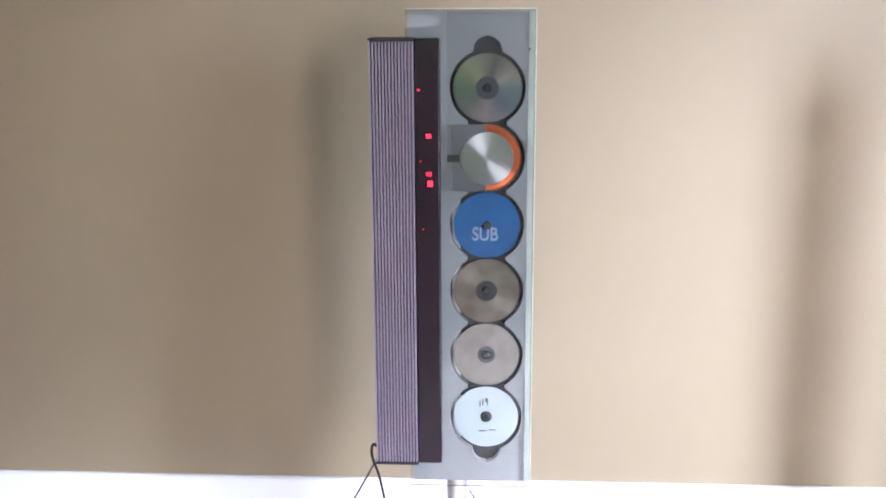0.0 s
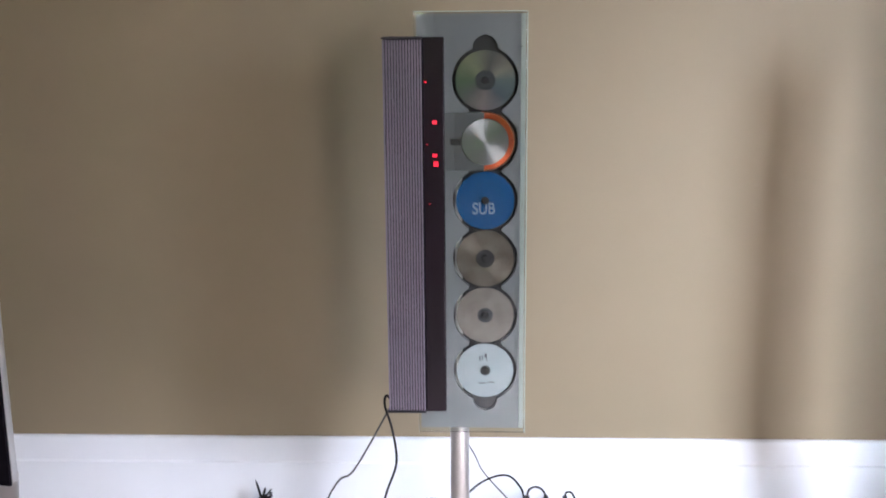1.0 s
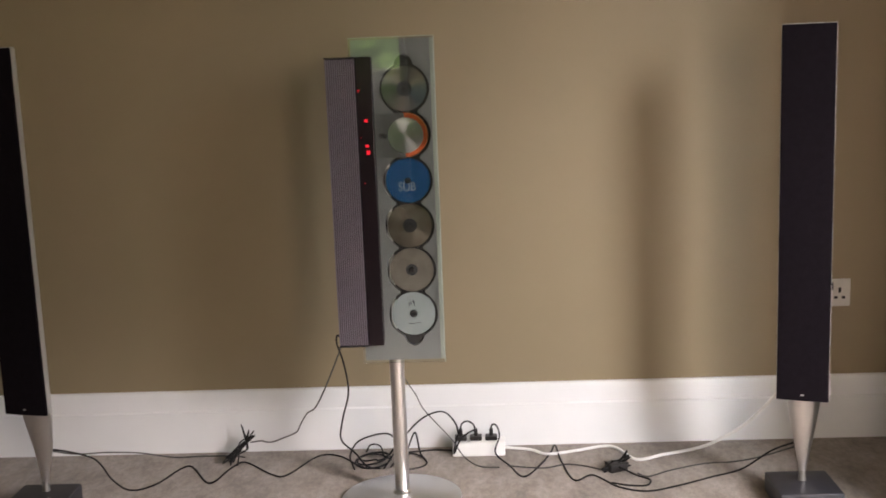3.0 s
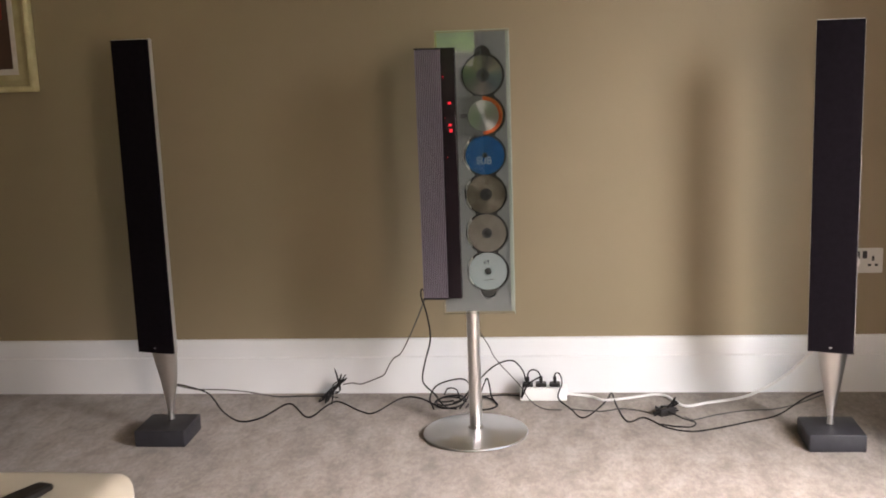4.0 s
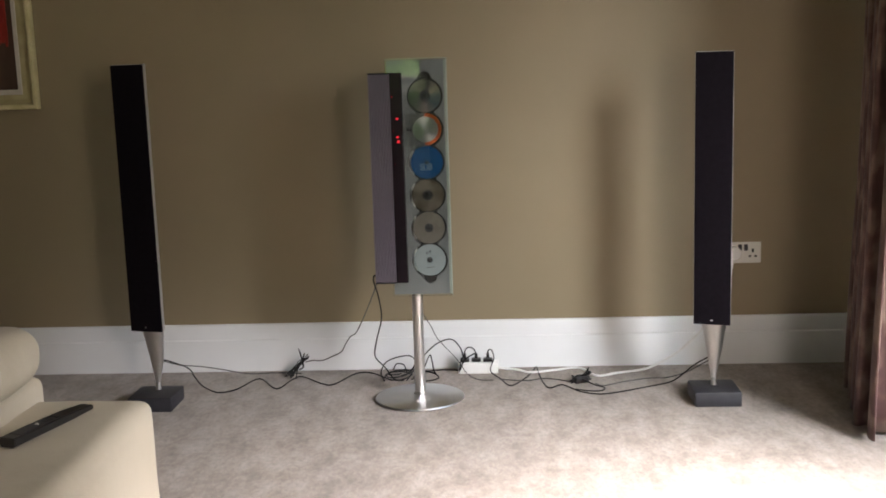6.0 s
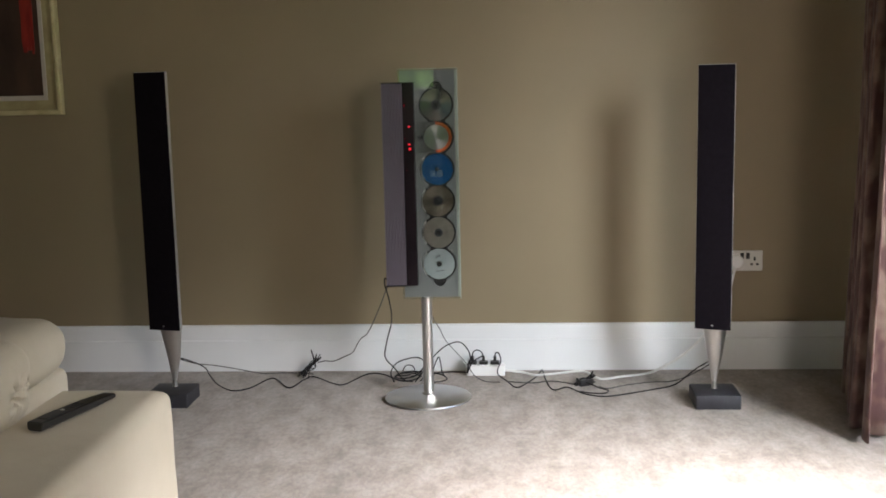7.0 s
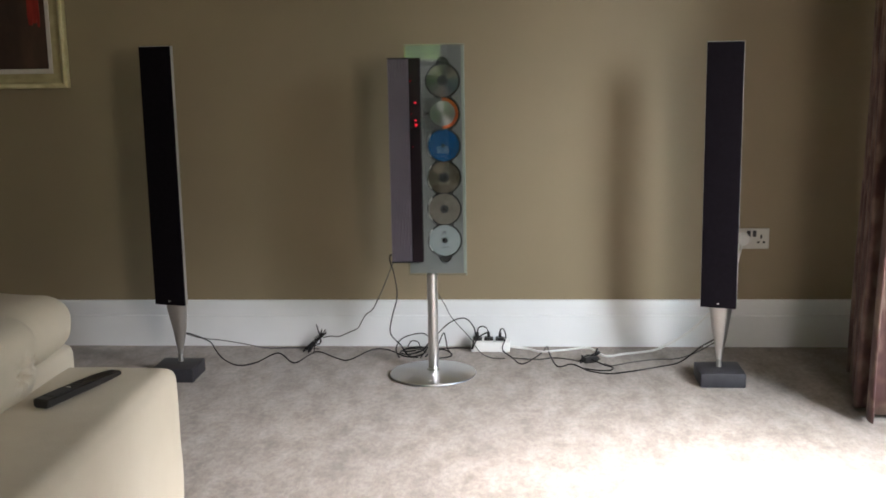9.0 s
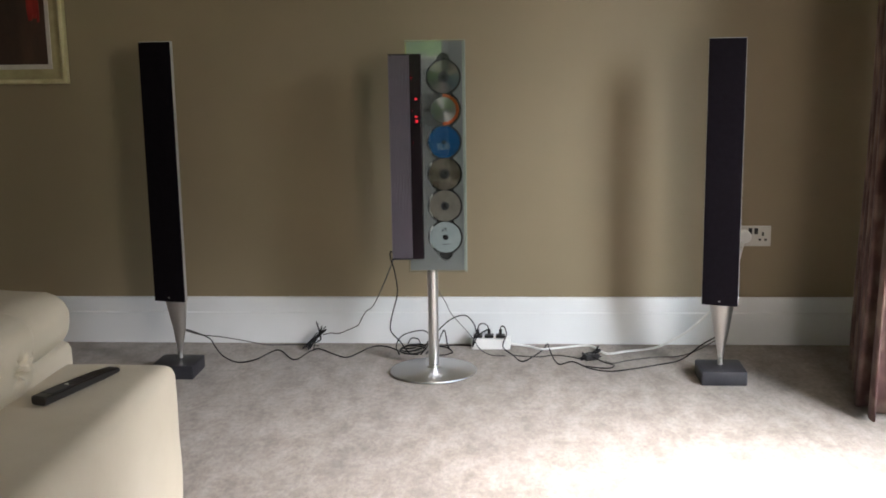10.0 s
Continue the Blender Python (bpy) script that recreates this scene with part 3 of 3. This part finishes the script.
DISC_Z = [1.145 - PITCH * i for i in range(6)]
GX0, GX1, GZ0, GZ1 = -0.073, 0.149, 0.405, 1.279


def half_width(z):
    """Half the width of the dark tray at height z."""
    w = 0.0
    for c in DISC_Z:
        d = abs(z - c)
        if d < 0.0665:
            w = max(w, math.sqrt(0.0665 ** 2 - d * d))
    if DISC_Z[-1] < z < DISC_Z[0]:
        w = max(w, 0.034)
    for c in (DISC_Z[0] + 0.064, DISC_Z[-1] - 0.064):
        d = abs(z - c)
        if d < 0.025:
            w = max(w, math.sqrt(0.025 ** 2 - d * d))
    return w


def make_stand():
    s = thing("player_stand", (0.012, -0.437, 0), "round spun aluminium base with a slim polished pole", "stand")
    part("base_plate", lathe([(0.152, 0.0), (0.152, 0.005), (0.166, 0.0056), (0.169, 0.008), (0.168, 0.0115), (0.161, 0.0135), (0.030, 0.0175)], "Z", 128), ALU_SPUN, s, "spun aluminium disc")
    part("collar", lathe([(0.026, 0.0172), (0.026, 0.020), (0.0215, 0.023)], "Z", 48, at=(0, 0.02, 0)), ALU, s)
    part("pole", lathe([(0.0205, 0.0225), (0.0205, 1.0)], "Z", 48, at=(0, 0.035, 0)), ALU, s, "polished aluminium pole")
    part("bracket", box(-0.05, 0.05, 0.028, 0.040, 0.55, 0.95, 0.003), ALU_DARK, s)
    return s


def make_player():
    p = thing("disc_player", (0, 0, 0), "upright six-disc player with glass door, ribbed side and red display", "disc player")
    fy, by = -0.436, -0.422                     # panel front and back
    # silver panel with the tray opening
    bm = bmesh.new()
    zs = sorted({GZ0 + 0.004, GZ1 - 0.004, *[GZ0 + 0.004 + (GZ1 - GZ0 - 0.008) * k / 420 for k in range(421)]})
    x0, x1 = GX0 + 0.004, GX1 - 0.011
    left, right = [], []
    for z in zs:
        w = half_width(z)
        left.append([bm.verts.new(q) for q in ((x0, by, z), (x0, fy, z), (CX - w, fy, z), (CX - w, by, z))])
        right.append([bm.verts.new(q) for q in ((CX + w, by, z), (CX + w, fy, z), (x1, fy, z), (x1, by, z))])
    for rows in (left, right):
        for a, b in zip(rows, rows[1:]):
            for k in range(3):
                bm.faces.new((a[k], a[k + 1], b[k + 1], b[k]))
        bm.faces.new(rows[0])
        bm.faces.new(rows[-1])
    bmesh.ops.remove_doubles(bm, verts=bm.verts, dist=1e-6)
    bmesh.ops.recalc_face_normals(bm, faces=bm.faces)
    part("front_panel", bm, PANEL, p, "pale satin aluminium panel", smooth=False)
    part("housing", box(GX0 + 0.008, GX1 - 0.014, by + 0.001, -0.400, GZ0 + 0.008, GZ1 - 0.008, 0.004), CAVITY, p, "black disc tray")

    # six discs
    kinds = [(DISC_PAINTED_SHEEN, "silver disc with a painted rainbow sheen", 0.020), (DISC_COPPER, "orange copper disc", 0.008), (DISC_BLUE, "bright blue printed disc", 0.0085), (DISC_BRONZE, "bronze grey disc", 0.019), (DISC_SILVER, "warm silver disc", 0.016), (DISC_WHITE, "white disc with pen writing", 0.011)]
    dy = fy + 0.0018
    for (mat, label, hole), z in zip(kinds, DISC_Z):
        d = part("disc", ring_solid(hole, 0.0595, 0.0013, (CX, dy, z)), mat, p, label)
        part("disc_centre", ring_solid(0.0078, hole, 0.0011, (CX, dy + 0.0002, z)) if hole > 0.009 else ring_solid(0.0055, 0.0078, 0.0011, (CX, dy + 0.0002, z)), CAVITY if mat is DISC_BRONZE else DISC_CLEAR, d)
        part("spindle", lathe([(0.0072, 0.0), (0.0072, 0.006), (0.0055, 0.0075)], "Y", 24, at=(CX, dy + 0.004, z)), BLACK, d)
        if mat is DISC_COPPER:
            # lighter half ring put in for the highlight along the disc's edge
            part("rim", ring_solid(0.0570, 0.0597, 0.0016, (CX, dy - 0.0006, z), start=-92, sweep=184), RIM_HIGHLIGHT, d, "thin lighter copper ring painted for the edge highlight")
        if mat is DISC_BLUE:
            word = lettering("SUB", 0.034, 0.0006, (0.80, 1.0))
            word.transform(Matrix.Translation((CX - 0.003, dy - 0.0002, z - 0.0275)) @ Matrix.Rotation(radians(90), 4, "X"))
            part("print", word, WHITE_INK, d, "bold white printed letters", smooth=False)
        if mat is DISC_WHITE:
            for x, zz, w, h in ((-0.011, 0.0265, 0.0012, 0.006), (-0.006, 0.029, 0.0012, 0.006), (0.001, 0.033, 0.0025, 0.004), (0.003, 0.0275, 0.0010, 0.006), (-0.006, -0.028, 0.008, 0.0012), (0.012, -0.026, 0.007, 0.001)):
                part("pen_bar", box(CX + x - w, CX + x + w, dy - 0.0005, dy + 0.0002, z + zz - h, z + zz + h), PEN_INK if zz > 0 else DISC_CLEAR, d, "pen mark")

    # clamp carriage over the second disc
    z2 = DISC_Z[1]
    c = part("clamp_carriage", box(CX - 0.062, CX - 0.002, fy - 0.0075, fy - 0.0025, z2 - 0.059, z2 + 0.059, 0.001), CLAMP, p, "grey clamp plate")
    part("clamp_arm", box(GX0 + 0.055, CX - 0.0622, fy - 0.0072, fy - 0.003, z2 - 0.059, z2 + 0.059, 0.0004), CLAMP_ARM, c)
    part("clamp_hub", lathe([(0.046, 0.0), (0.047, 0.002), (0.046, 0.0035), (0.004, 0.0045)], "Y", 96, at=(CX, fy - 0.0076, z2)), HUB, c, "round brushed aluminium hub")
    part("clamp_slot", box(CX - 0.070, CX - 0.049, fy - 0.0092, fy - 0.007, z2 - 0.0065, z2 + 0.0065, 0.0006), BLACK, c)

    # display column and ribbed side
    part("display_window", box(-0.056, -0.014, -0.472, -0.425, 0.459, 1.231, 0.0025), GLOSS_BLACK, p, "smoked black display window")
    for x, z, w, h, m in ((-0.050, 1.145, 0.0028, 0.0022, LED), (-0.033, 1.066, 0.0060, 0.0045, LED), (-0.048, 1.022, 0.0020, 0.0016, LED_DIM), (-0.033, 1.000, 0.0062, 0.0042, LED), (-0.031, 0.983, 0.0062, 0.0065, LED), (-0.044, 0.902, 0.0018, 0.0016, LED_DIM)):
        part("display_segment", box(x - 0.75 * w, x + 0.75 * w, -0.4732, -0.4712, z - 0.8 * h, z + 0.8 * h), m, p, "glowing red display segment")
    side = part("ribbed_side", box(-0.134, -0.058, -0.466, -0.420, 0.461, 1.228, 0.002), RIB_BACK, p, "dark backing of the ribbed side")
    for k in range(14):
        x = -0.1335 + k * 0.00560
        part("rib", box(x, x + 0.0029, -0.4785, -0.4655, 0.463, 1.226), RIB, side, "lilac-grey anodised rib" if k == 0 else "")
    part("top_cap", box(-0.1355, -0.0565, -0.479, -0.42, 1.2285, 1.2315, 0.001), RIB_BACK, side)
    part("end_cap", box(-0.1355, -0.0565, -0.479, -0.42, 0.4575, 0.4605, 0.001), RIB_BACK, side)
    part("hinge", box(-0.075, -0.064, -0.455, -0.42, 0.46, 1.232, 0.002), RIB_BACK, p)
    part("screw", lathe([(0.0018, 0.0), (0.0018, 0.001)], "Y", 12, at=(0.139, -0.4536, 1.212)), BLACK, p)
    part("edge_strip", box(GX1 - 0.0108, GX1 - 0.0015, -0.4370, -0.4240, GZ0 + 0.004, GZ1 - 0.004, 0.0006), EDGE_STRIP, p, "pale frosted edge strip")
    pane = part("glass_door", box(GX0, GX1, -0.4535, -0.4495, GZ0, GZ1, 0.0012), GLASS, p, "clear green-edged glass door")
    pane.visible_shadow = False
    part("glass_edge", box(GX1 + 0.0002, GX1 + 0.0016, -0.4535, -0.4495, GZ0, GZ1), GLASS_EDGE, pane, "pale green ground edge")
    part("glass_edge", box(GX0, GX1, -0.4535, -0.4495, GZ1 + 0.0002, GZ1 + 0.0014), GLASS_EDGE, pane, "pale green ground edge")
    return p


make_stand()
make_player()


# ---- cables and power strip ----
def cable(name, points, radius, mat, label, category="cable"):
    return tagged(link(name, tube(points, radius), mat), label, category)


R = 0.0026
cable("power_cable", [(-0.128, -0.45, 0.470), (-0.142, -0.452, 0.486), (-0.146, -0.450, 0.462), (-0.133, -0.43, 0.40), (-0.128, -0.40, 0.31), (-0.157, -0.34, 0.21), (-0.172, -0.29, 0.13), (-0.14, -0.24, 0.07), (-0.115, -0.21, 0.02), (-0.10, -0.19, R)], R, CABLE, "black mains lead hanging from the disc player")
cable("signal_cable", [(-0.130, -0.44, 0.466), (-0.150, -0.40, 0.42), (-0.20, -0.32, 0.31), (-0.245, -0.27, 0.225), (-0.275, -0.25, 0.20), (-0.30, -0.235, 0.16), (-0.315, -0.23, 0.135), (-0.36, -0.20, 0.108), (-0.40, -0.17, 0.085), (-0.425, -0.15, 0.078), (-0.445, -0.13, 0.075), (-0.485, -0.10, 0.06)], 0.0022, CABLE_GREY, "thin grey signal lead running down to the cable bundle")
cable("speaker_cable", [(-1.000, -0.43, 0.175), (-0.965, -0.36, 0.14), (-0.925, -0.28, 0.09), (-0.93, -0.19, 0.03), (-0.885, -0.235, R), (-0.80, -0.325, R), (-0.735, -0.285, R), (-0.674, -0.14, R), (-0.575, -0.285, R), (-0.535, -0.165, R), (-0.50, -0.12, R), (-0.40, -0.225, R), (-0.35, -0.235, R), (-0.28, -0.085, R), (-0.21, -0.085, R), (-0.13, -0.18, R), (-0.07, -0.20, R)], R, CABLE, "black speaker lead winding over the carpet")
cable("signal_cable", [(-1.000, -0.43, 0.172), (-0.95, -0.33, 0.12), (-0.90, -0.20, 0.075), (-0.84, -0.09, 0.03), (-0.74, -0.065, 0.004), (-0.65, -0.058, 0.003), (-0.56, -0.062, 0.003), (-0.51, -0.08, 0.004)], 0.0022, CABLE_GREY, "thin grey lead along the skirting board")
cable("power_cable", [(-0.06, -0.20, R), (-0.03, -0.15, 0.035), (0.002, -0.12, 0.078), (0.06, -0.11, 0.130), (0.12, -0.11, 0.148), (0.156, -0.10, 0.11), (0.166, -0.09, 0.07)], R, CABLE, "black lead arching over to the power strip")
cable("signal_cable", [(0.010, -0.38, 0.43), (0.008, -0.24, 0.33), (0.012, -0.12, 0.255), (0.04, -0.10, 0.20), (0.064, -0.10, 0.15), (0.145, -0.12, 0.062), (0.182, -0.14, 0.012), (0.23, -0.20, 0.003), (0.29, -0.213, 0.003)], 0.0018, CABLE_GREY, "thin grey lead dropping behind the pole")
cable("power_cable", [(0.268, -0.085, 0.068), (0.270, -0.088, 0.092), (0.284, -0.105, 0.098), (0.293, -0.125, 0.07), (0.279, -0.135, 0.02), (0.32, -0.197, R), (0.36, -0.29, R), (0.415, -0.195, R), (0.45, -0.10, R), (0.467, -0.06, 0.012), (0.478, -0.168, R), (0.505, -0.325, R), (0.562, -0.289, R), (0.625, -0.381, R), (0.70, -0.417, R), (0.788, -0.385, R), (0.905, -0.321, R), (0.99, -0.31, 0.02), (1.055, -0.38, 0.10), (1.098, -0.485, 0.165)], R, CABLE, "black speaker lead winding over the carpet")
cable("extension_cable", [(0.311, -0.085, 0.018), (0.39, -0.078, 0.006), (0.44, -0.12, 0.006), (0.535, -0.093, 0.006), (0.615, -0.062, 0.006), (0.655, -0.085, 0.008), (0.705, -0.182, 0.006), (0.787, -0.148, 0.006), (0.90, -0.10, 0.006), (0.965, -0.11, 0.035), (1.04, -0.12, 0.085), (1.11, -0.11, 0.145), (1.18, -0.09, 0.22), (1.235, -0.06, 0.32), (1.262, -0.036, 0.40), (1.272, -0.030, 0.438)], 0.0048, CABLE_WHITE, "thick white extension lead along the skirting board")
cable("signal_cable", [(0.69, -0.30, 0.01), (0.72, -0.31, 0.003), (0.80, -0.262, 0.003), (0.905, -0.219, 0.003), (0.98, -0.215, 0.004), (1.04, -0.30, 0.05), (1.098, -0.48, 0.15)], 0.0022, CABLE_GREY, "thin grey lead over the carpet")
cable("signal_cable", [(0.315, -0.20, 0.003), (0.36, -0.215, 0.003), (0.43, -0.225, 0.003), (0.49, -0.20, 0.003), (0.55, -0.22, 0.003), (0.60, -0.26, 0.004)], 0.0022, CABLE_GREY, "thin grey lead over the carpet")


def make_strip():
    s = thing("power_strip", (0.228, -0.083, 0), "white three-way power strip on the carpet", "power strip")
    part("strip_body", box(-0.082, 0.082, -0.029, 0.029, 0.0, 0.045, 0.005, 3), PLASTIC, s)
    for x in (-0.055, -0.008, 0.04):
        part("socket_face", box(x - 0.02, x + 0.02, -0.023, 0.023, 0.0445, 0.0465, 0.0008), PLASTIC, s)
    for x in (-0.055, -0.008, 0.04):
        g = thing("mains_plug", (0.228 + x, -0.083, 0.0468), "black mains plug pushed into the power strip", "plug", "plugs in the strip")
        part("plug_body", box(-0.019, 0.019, -0.019, 0.019, 0.0, 0.012, 0.004, 3), BLACK, g)
        part("cord_grip", box(-0.006, 0.006, -0.008, 0.008, 0.0122, 0.034, 0.003, 2), BLACK, g)
    cable("power_cable", [(0.172, -0.085, 0.078), (0.178, -0.088, 0.100), (0.195, -0.09, 0.108), (0.212, -0.088, 0.098), (0.220, -0.085, 0.078)], R, CABLE, "short black lead looped over the power strip")
    cable("power_cable", [(0.172, -0.092, 0.075), (0.16, -0.115, 0.06), (0.152, -0.135, 0.02), (0.175, -0.125, 0.065), (0.215, -0.105, 0.085), (0.222, -0.09, 0.078)], 0.0028, CABLE, "short black lead looped over the power strip")


make_strip()


def hank(name, a, b, count, thick, stray, radius, mat, label, seed):
    """One lead folded to and fro between two points and tied, with a few loops that stray."""
    rng = random.Random(seed)
    a, b = Vector(a), Vector(b)
    way = b - a
    side = way.cross(Vector((0, 0, 1))).normalized()
    up = side.cross(way).normalized()
    pts = []
    for k in range(count):
        wide = thick + (stray if k % 3 == 0 else 0.0) * rng.random()
        for u in (rng.uniform(-0.15, 0.1), 0.35, 0.65, rng.uniform(0.9, 1.15), 0.62, 0.38):
            ang = rng.uniform(0, 2 * math.pi)
            r = wide * (0.45 if 0.3 < u < 0.7 else 1.0) * rng.uniform(0.5, 1.0)
            p = a + way * u + side * (r * math.cos(ang)) + up * (r * math.sin(ang))
            pts.append((p.x, min(p.y, -0.026), max(p.z, radius)))
    return tagged(link(name, tube(pts, radius, steps=5, sides=6), mat), label, "cable")


coil = [(-0.095 + (0.058 - 0.006 * k / 8) * math.cos(2 * math.pi * k / 8 + 0.4), -0.160 + 0.045 * math.sin(2 * math.pi * k / 8 + 0.4) + 0.004 * math.sin(k), R + 0.0009 * k + 0.006 * (1 + math.sin(k * 0.9))) for k in range(23)]
cable("cable_coil", coil, R, CABLE, "loose coil of black lead behind the stand")
cable("cable_coil", [(-0.150, -0.20, R), (-0.168, -0.150, 0.025), (-0.148, -0.125, 0.060), (-0.100, -0.115, 0.078), (-0.050, -0.115, 0.082), (-0.028, -0.12, 0.055), (-0.05, -0.14, 0.02), (-0.085, -0.16, 0.012)], R, CABLE, "black lead arching out of the coil")
cable("cable_coil", [(-0.12, -0.13, 0.03), (-0.105, -0.125, 0.052), (-0.075, -0.13, 0.048), (-0.06, -0.15, 0.02), (-0.03, -0.14, 0.05), (-0.025, -0.13, 0.085), (-0.018, -0.13, 0.06), (-0.02, -0.15, 0.02), (-0.04, -0.19, R)], 0.0024, CABLE, "thin black lead looped over the coil")
cable("cable_coil", [(-0.02, -0.20, R), (0.005, -0.15, 0.03), (0.022, -0.125, 0.07), (0.033, -0.12, 0.086), (0.040, -0.12, 0.06), (0.046, -0.118, 0.02), (0.056, -0.115, R)], R, CABLE, "black lead kinked upright beside the pole")
cable("cable_coil", [(0.0, -0.215, R), (0.045, -0.20, R), (0.068, -0.165, R), (0.055, -0.115, R), (0.02, -0.085, 0.005), (-0.02, -0.10, 0.004)], R, CABLE, "black lead curled on the carpet beside the pole")
cable("power_cable", [(-0.02, -0.07, R), (0.04, -0.06, R), (0.09, -0.05, R), (0.148, -0.06, R)], R, CABLE, "black lead lying along the skirting board")
hank("tied_cable", (-0.548, -0.135, 0.010), (-0.488, -0.075, 0.078), 10, 0.016, 0.034, 0.0020, CABLE, "tight bundle of tied black lead leaning on the skirting board", 5)
hank("tied_cable", (0.600, -0.262, 0.014), (0.672, -0.235, 0.030), 7, 0.018, 0.022, 0.0022, CABLE, "bundle of tied black lead on the carpet", 6)
cable("cable_coil", [(0.640, -0.275, 0.02), (0.690, -0.300, R), (0.722, -0.335, R), (0.705, -0.375, R), (0.655, -0.372, R), (0.610, -0.350, R)], R, CABLE, "black lead looped on the carpet")
ad = thing("power_adapter", (0.635, -0.25, 0), "small black power adapter in the cable bundle", "adapter", turn=25)
part("adapter_body", box(-0.03, 0.03, -0.02, 0.02, 0.0, 0.026, 0.005, 3), BLACK, ad)


# ---- sofa and remote ----
def pucker(bm, centre, radius, depth):
    """Pulls the leather in at one point, with creases that run out from it."""
    c = Vector(centre)
    for v in bm.verts:
        d = v.co - c
        if d.length < radius * 3:
            f = math.exp(-(d.length / radius) ** 2)
            a = math.atan2(d.z, d.y)
            v.co.x -= depth * f + 0.35 * depth * math.sin(7 * a) * math.exp(-(d.length / (radius * 1.7)) ** 2) * min(1.0, d.length / (0.4 * radius))
    return bm


def make_sofa():
    s = thing("leather_sofa", (0, 0, 0), "cream leather sofa with a padded arm and loose cushions", "sofa")
    part("seat_block", soft_box(-0.90, -0.537, -3.9, -1.812, 0.035, 0.455, 0.045, 0.003, 0.005, 2.0, 30), LEATHER, s)
    part("arm_base", soft_box(-1.75, -0.822, -3.9, -1.800, 0.035, 0.515, 0.04, 0.004, 0.006, 5.0, 22), LEATHER, s)
    part("back_cushion", soft_box(-1.75, -0.796, -2.60, -1.835, 0.500, 0.658, 0.072, 0.004, 0.010, 9.0, 26), LEATHER, s)
    part("front_cushion", soft_box(-1.75, -0.786, -3.88, -2.36, 0.445, 0.658, 0.074, 0.003, 0.010, 11.0, 30), LEATHER, s)
    corner = soft_box(-1.05, -0.782, -2.42, -2.075, 0.445, 0.656, 0.070, 0.003, 0.012, 11.0, 56)
    pucker(corner, (-0.782, -2.192, 0.534), 0.018, 0.062)
    pucker(corner, (-0.782, -2.125, 0.545), 0.014, 0.018)
    part("gathered_corner", corner, LEATHER, s, "gathered cream leather cushion corner")
    for x, y in ((-1.6, -2.0), (-0.66, -2.0), (-1.6, -3.75), (-0.66, -3.75)):
        part("foot", lathe([(0.02, 0.0), (0.024, 0.004), (0.026, 0.04)], "Z", 20, at=(x, y, 0)), BLACK, s)
    return s


make_sofa()


def make_remote():
    r = thing("remote_control", (-0.699, -2.085, 0.463), "long slim black remote control lying on the sofa arm", "remote control", turn=-16.4)
    part("shell", loft([[(-w, y, 0.004), (-w, y, t - 0.003), (-w + 0.004, y, t), (w - 0.004, y, t), (w, y, t - 0.003), (w, y, 0.004), (w - 0.006, y, 0.0), (-w + 0.006, y, 0.0)] for y, w, t in ((-0.138, 0.020, 0.018), (-0.135, 0.0225, 0.021), (0.0, 0.0225, 0.020), (0.07, 0.0215, 0.018), (0.132, 0.018, 0.014), (0.138, 0.015, 0.012))]), BLACK, r)
    part("keypad", box(-0.017, 0.017, -0.112, -0.045, 0.0195, 0.0222, 0.001), BASE_IRON, r, "dull grey keypad")
    for k in range(4):
        for j in range(3):
            part("key", box(-0.0135 + j * 0.0095, -0.0065 + j * 0.0095, -0.036 + k * 0.016, -0.026 + k * 0.016, 0.0188, 0.0212, 0.0008), BLACK, r)
    part("round_key", lathe([(0.005, 0.0195), (0.005, 0.0222), (0.004, 0.023)], "Z", 20, at=(0.0, -0.0415, 0)), ALU, r, "small bright round key")
    return r


make_remote()
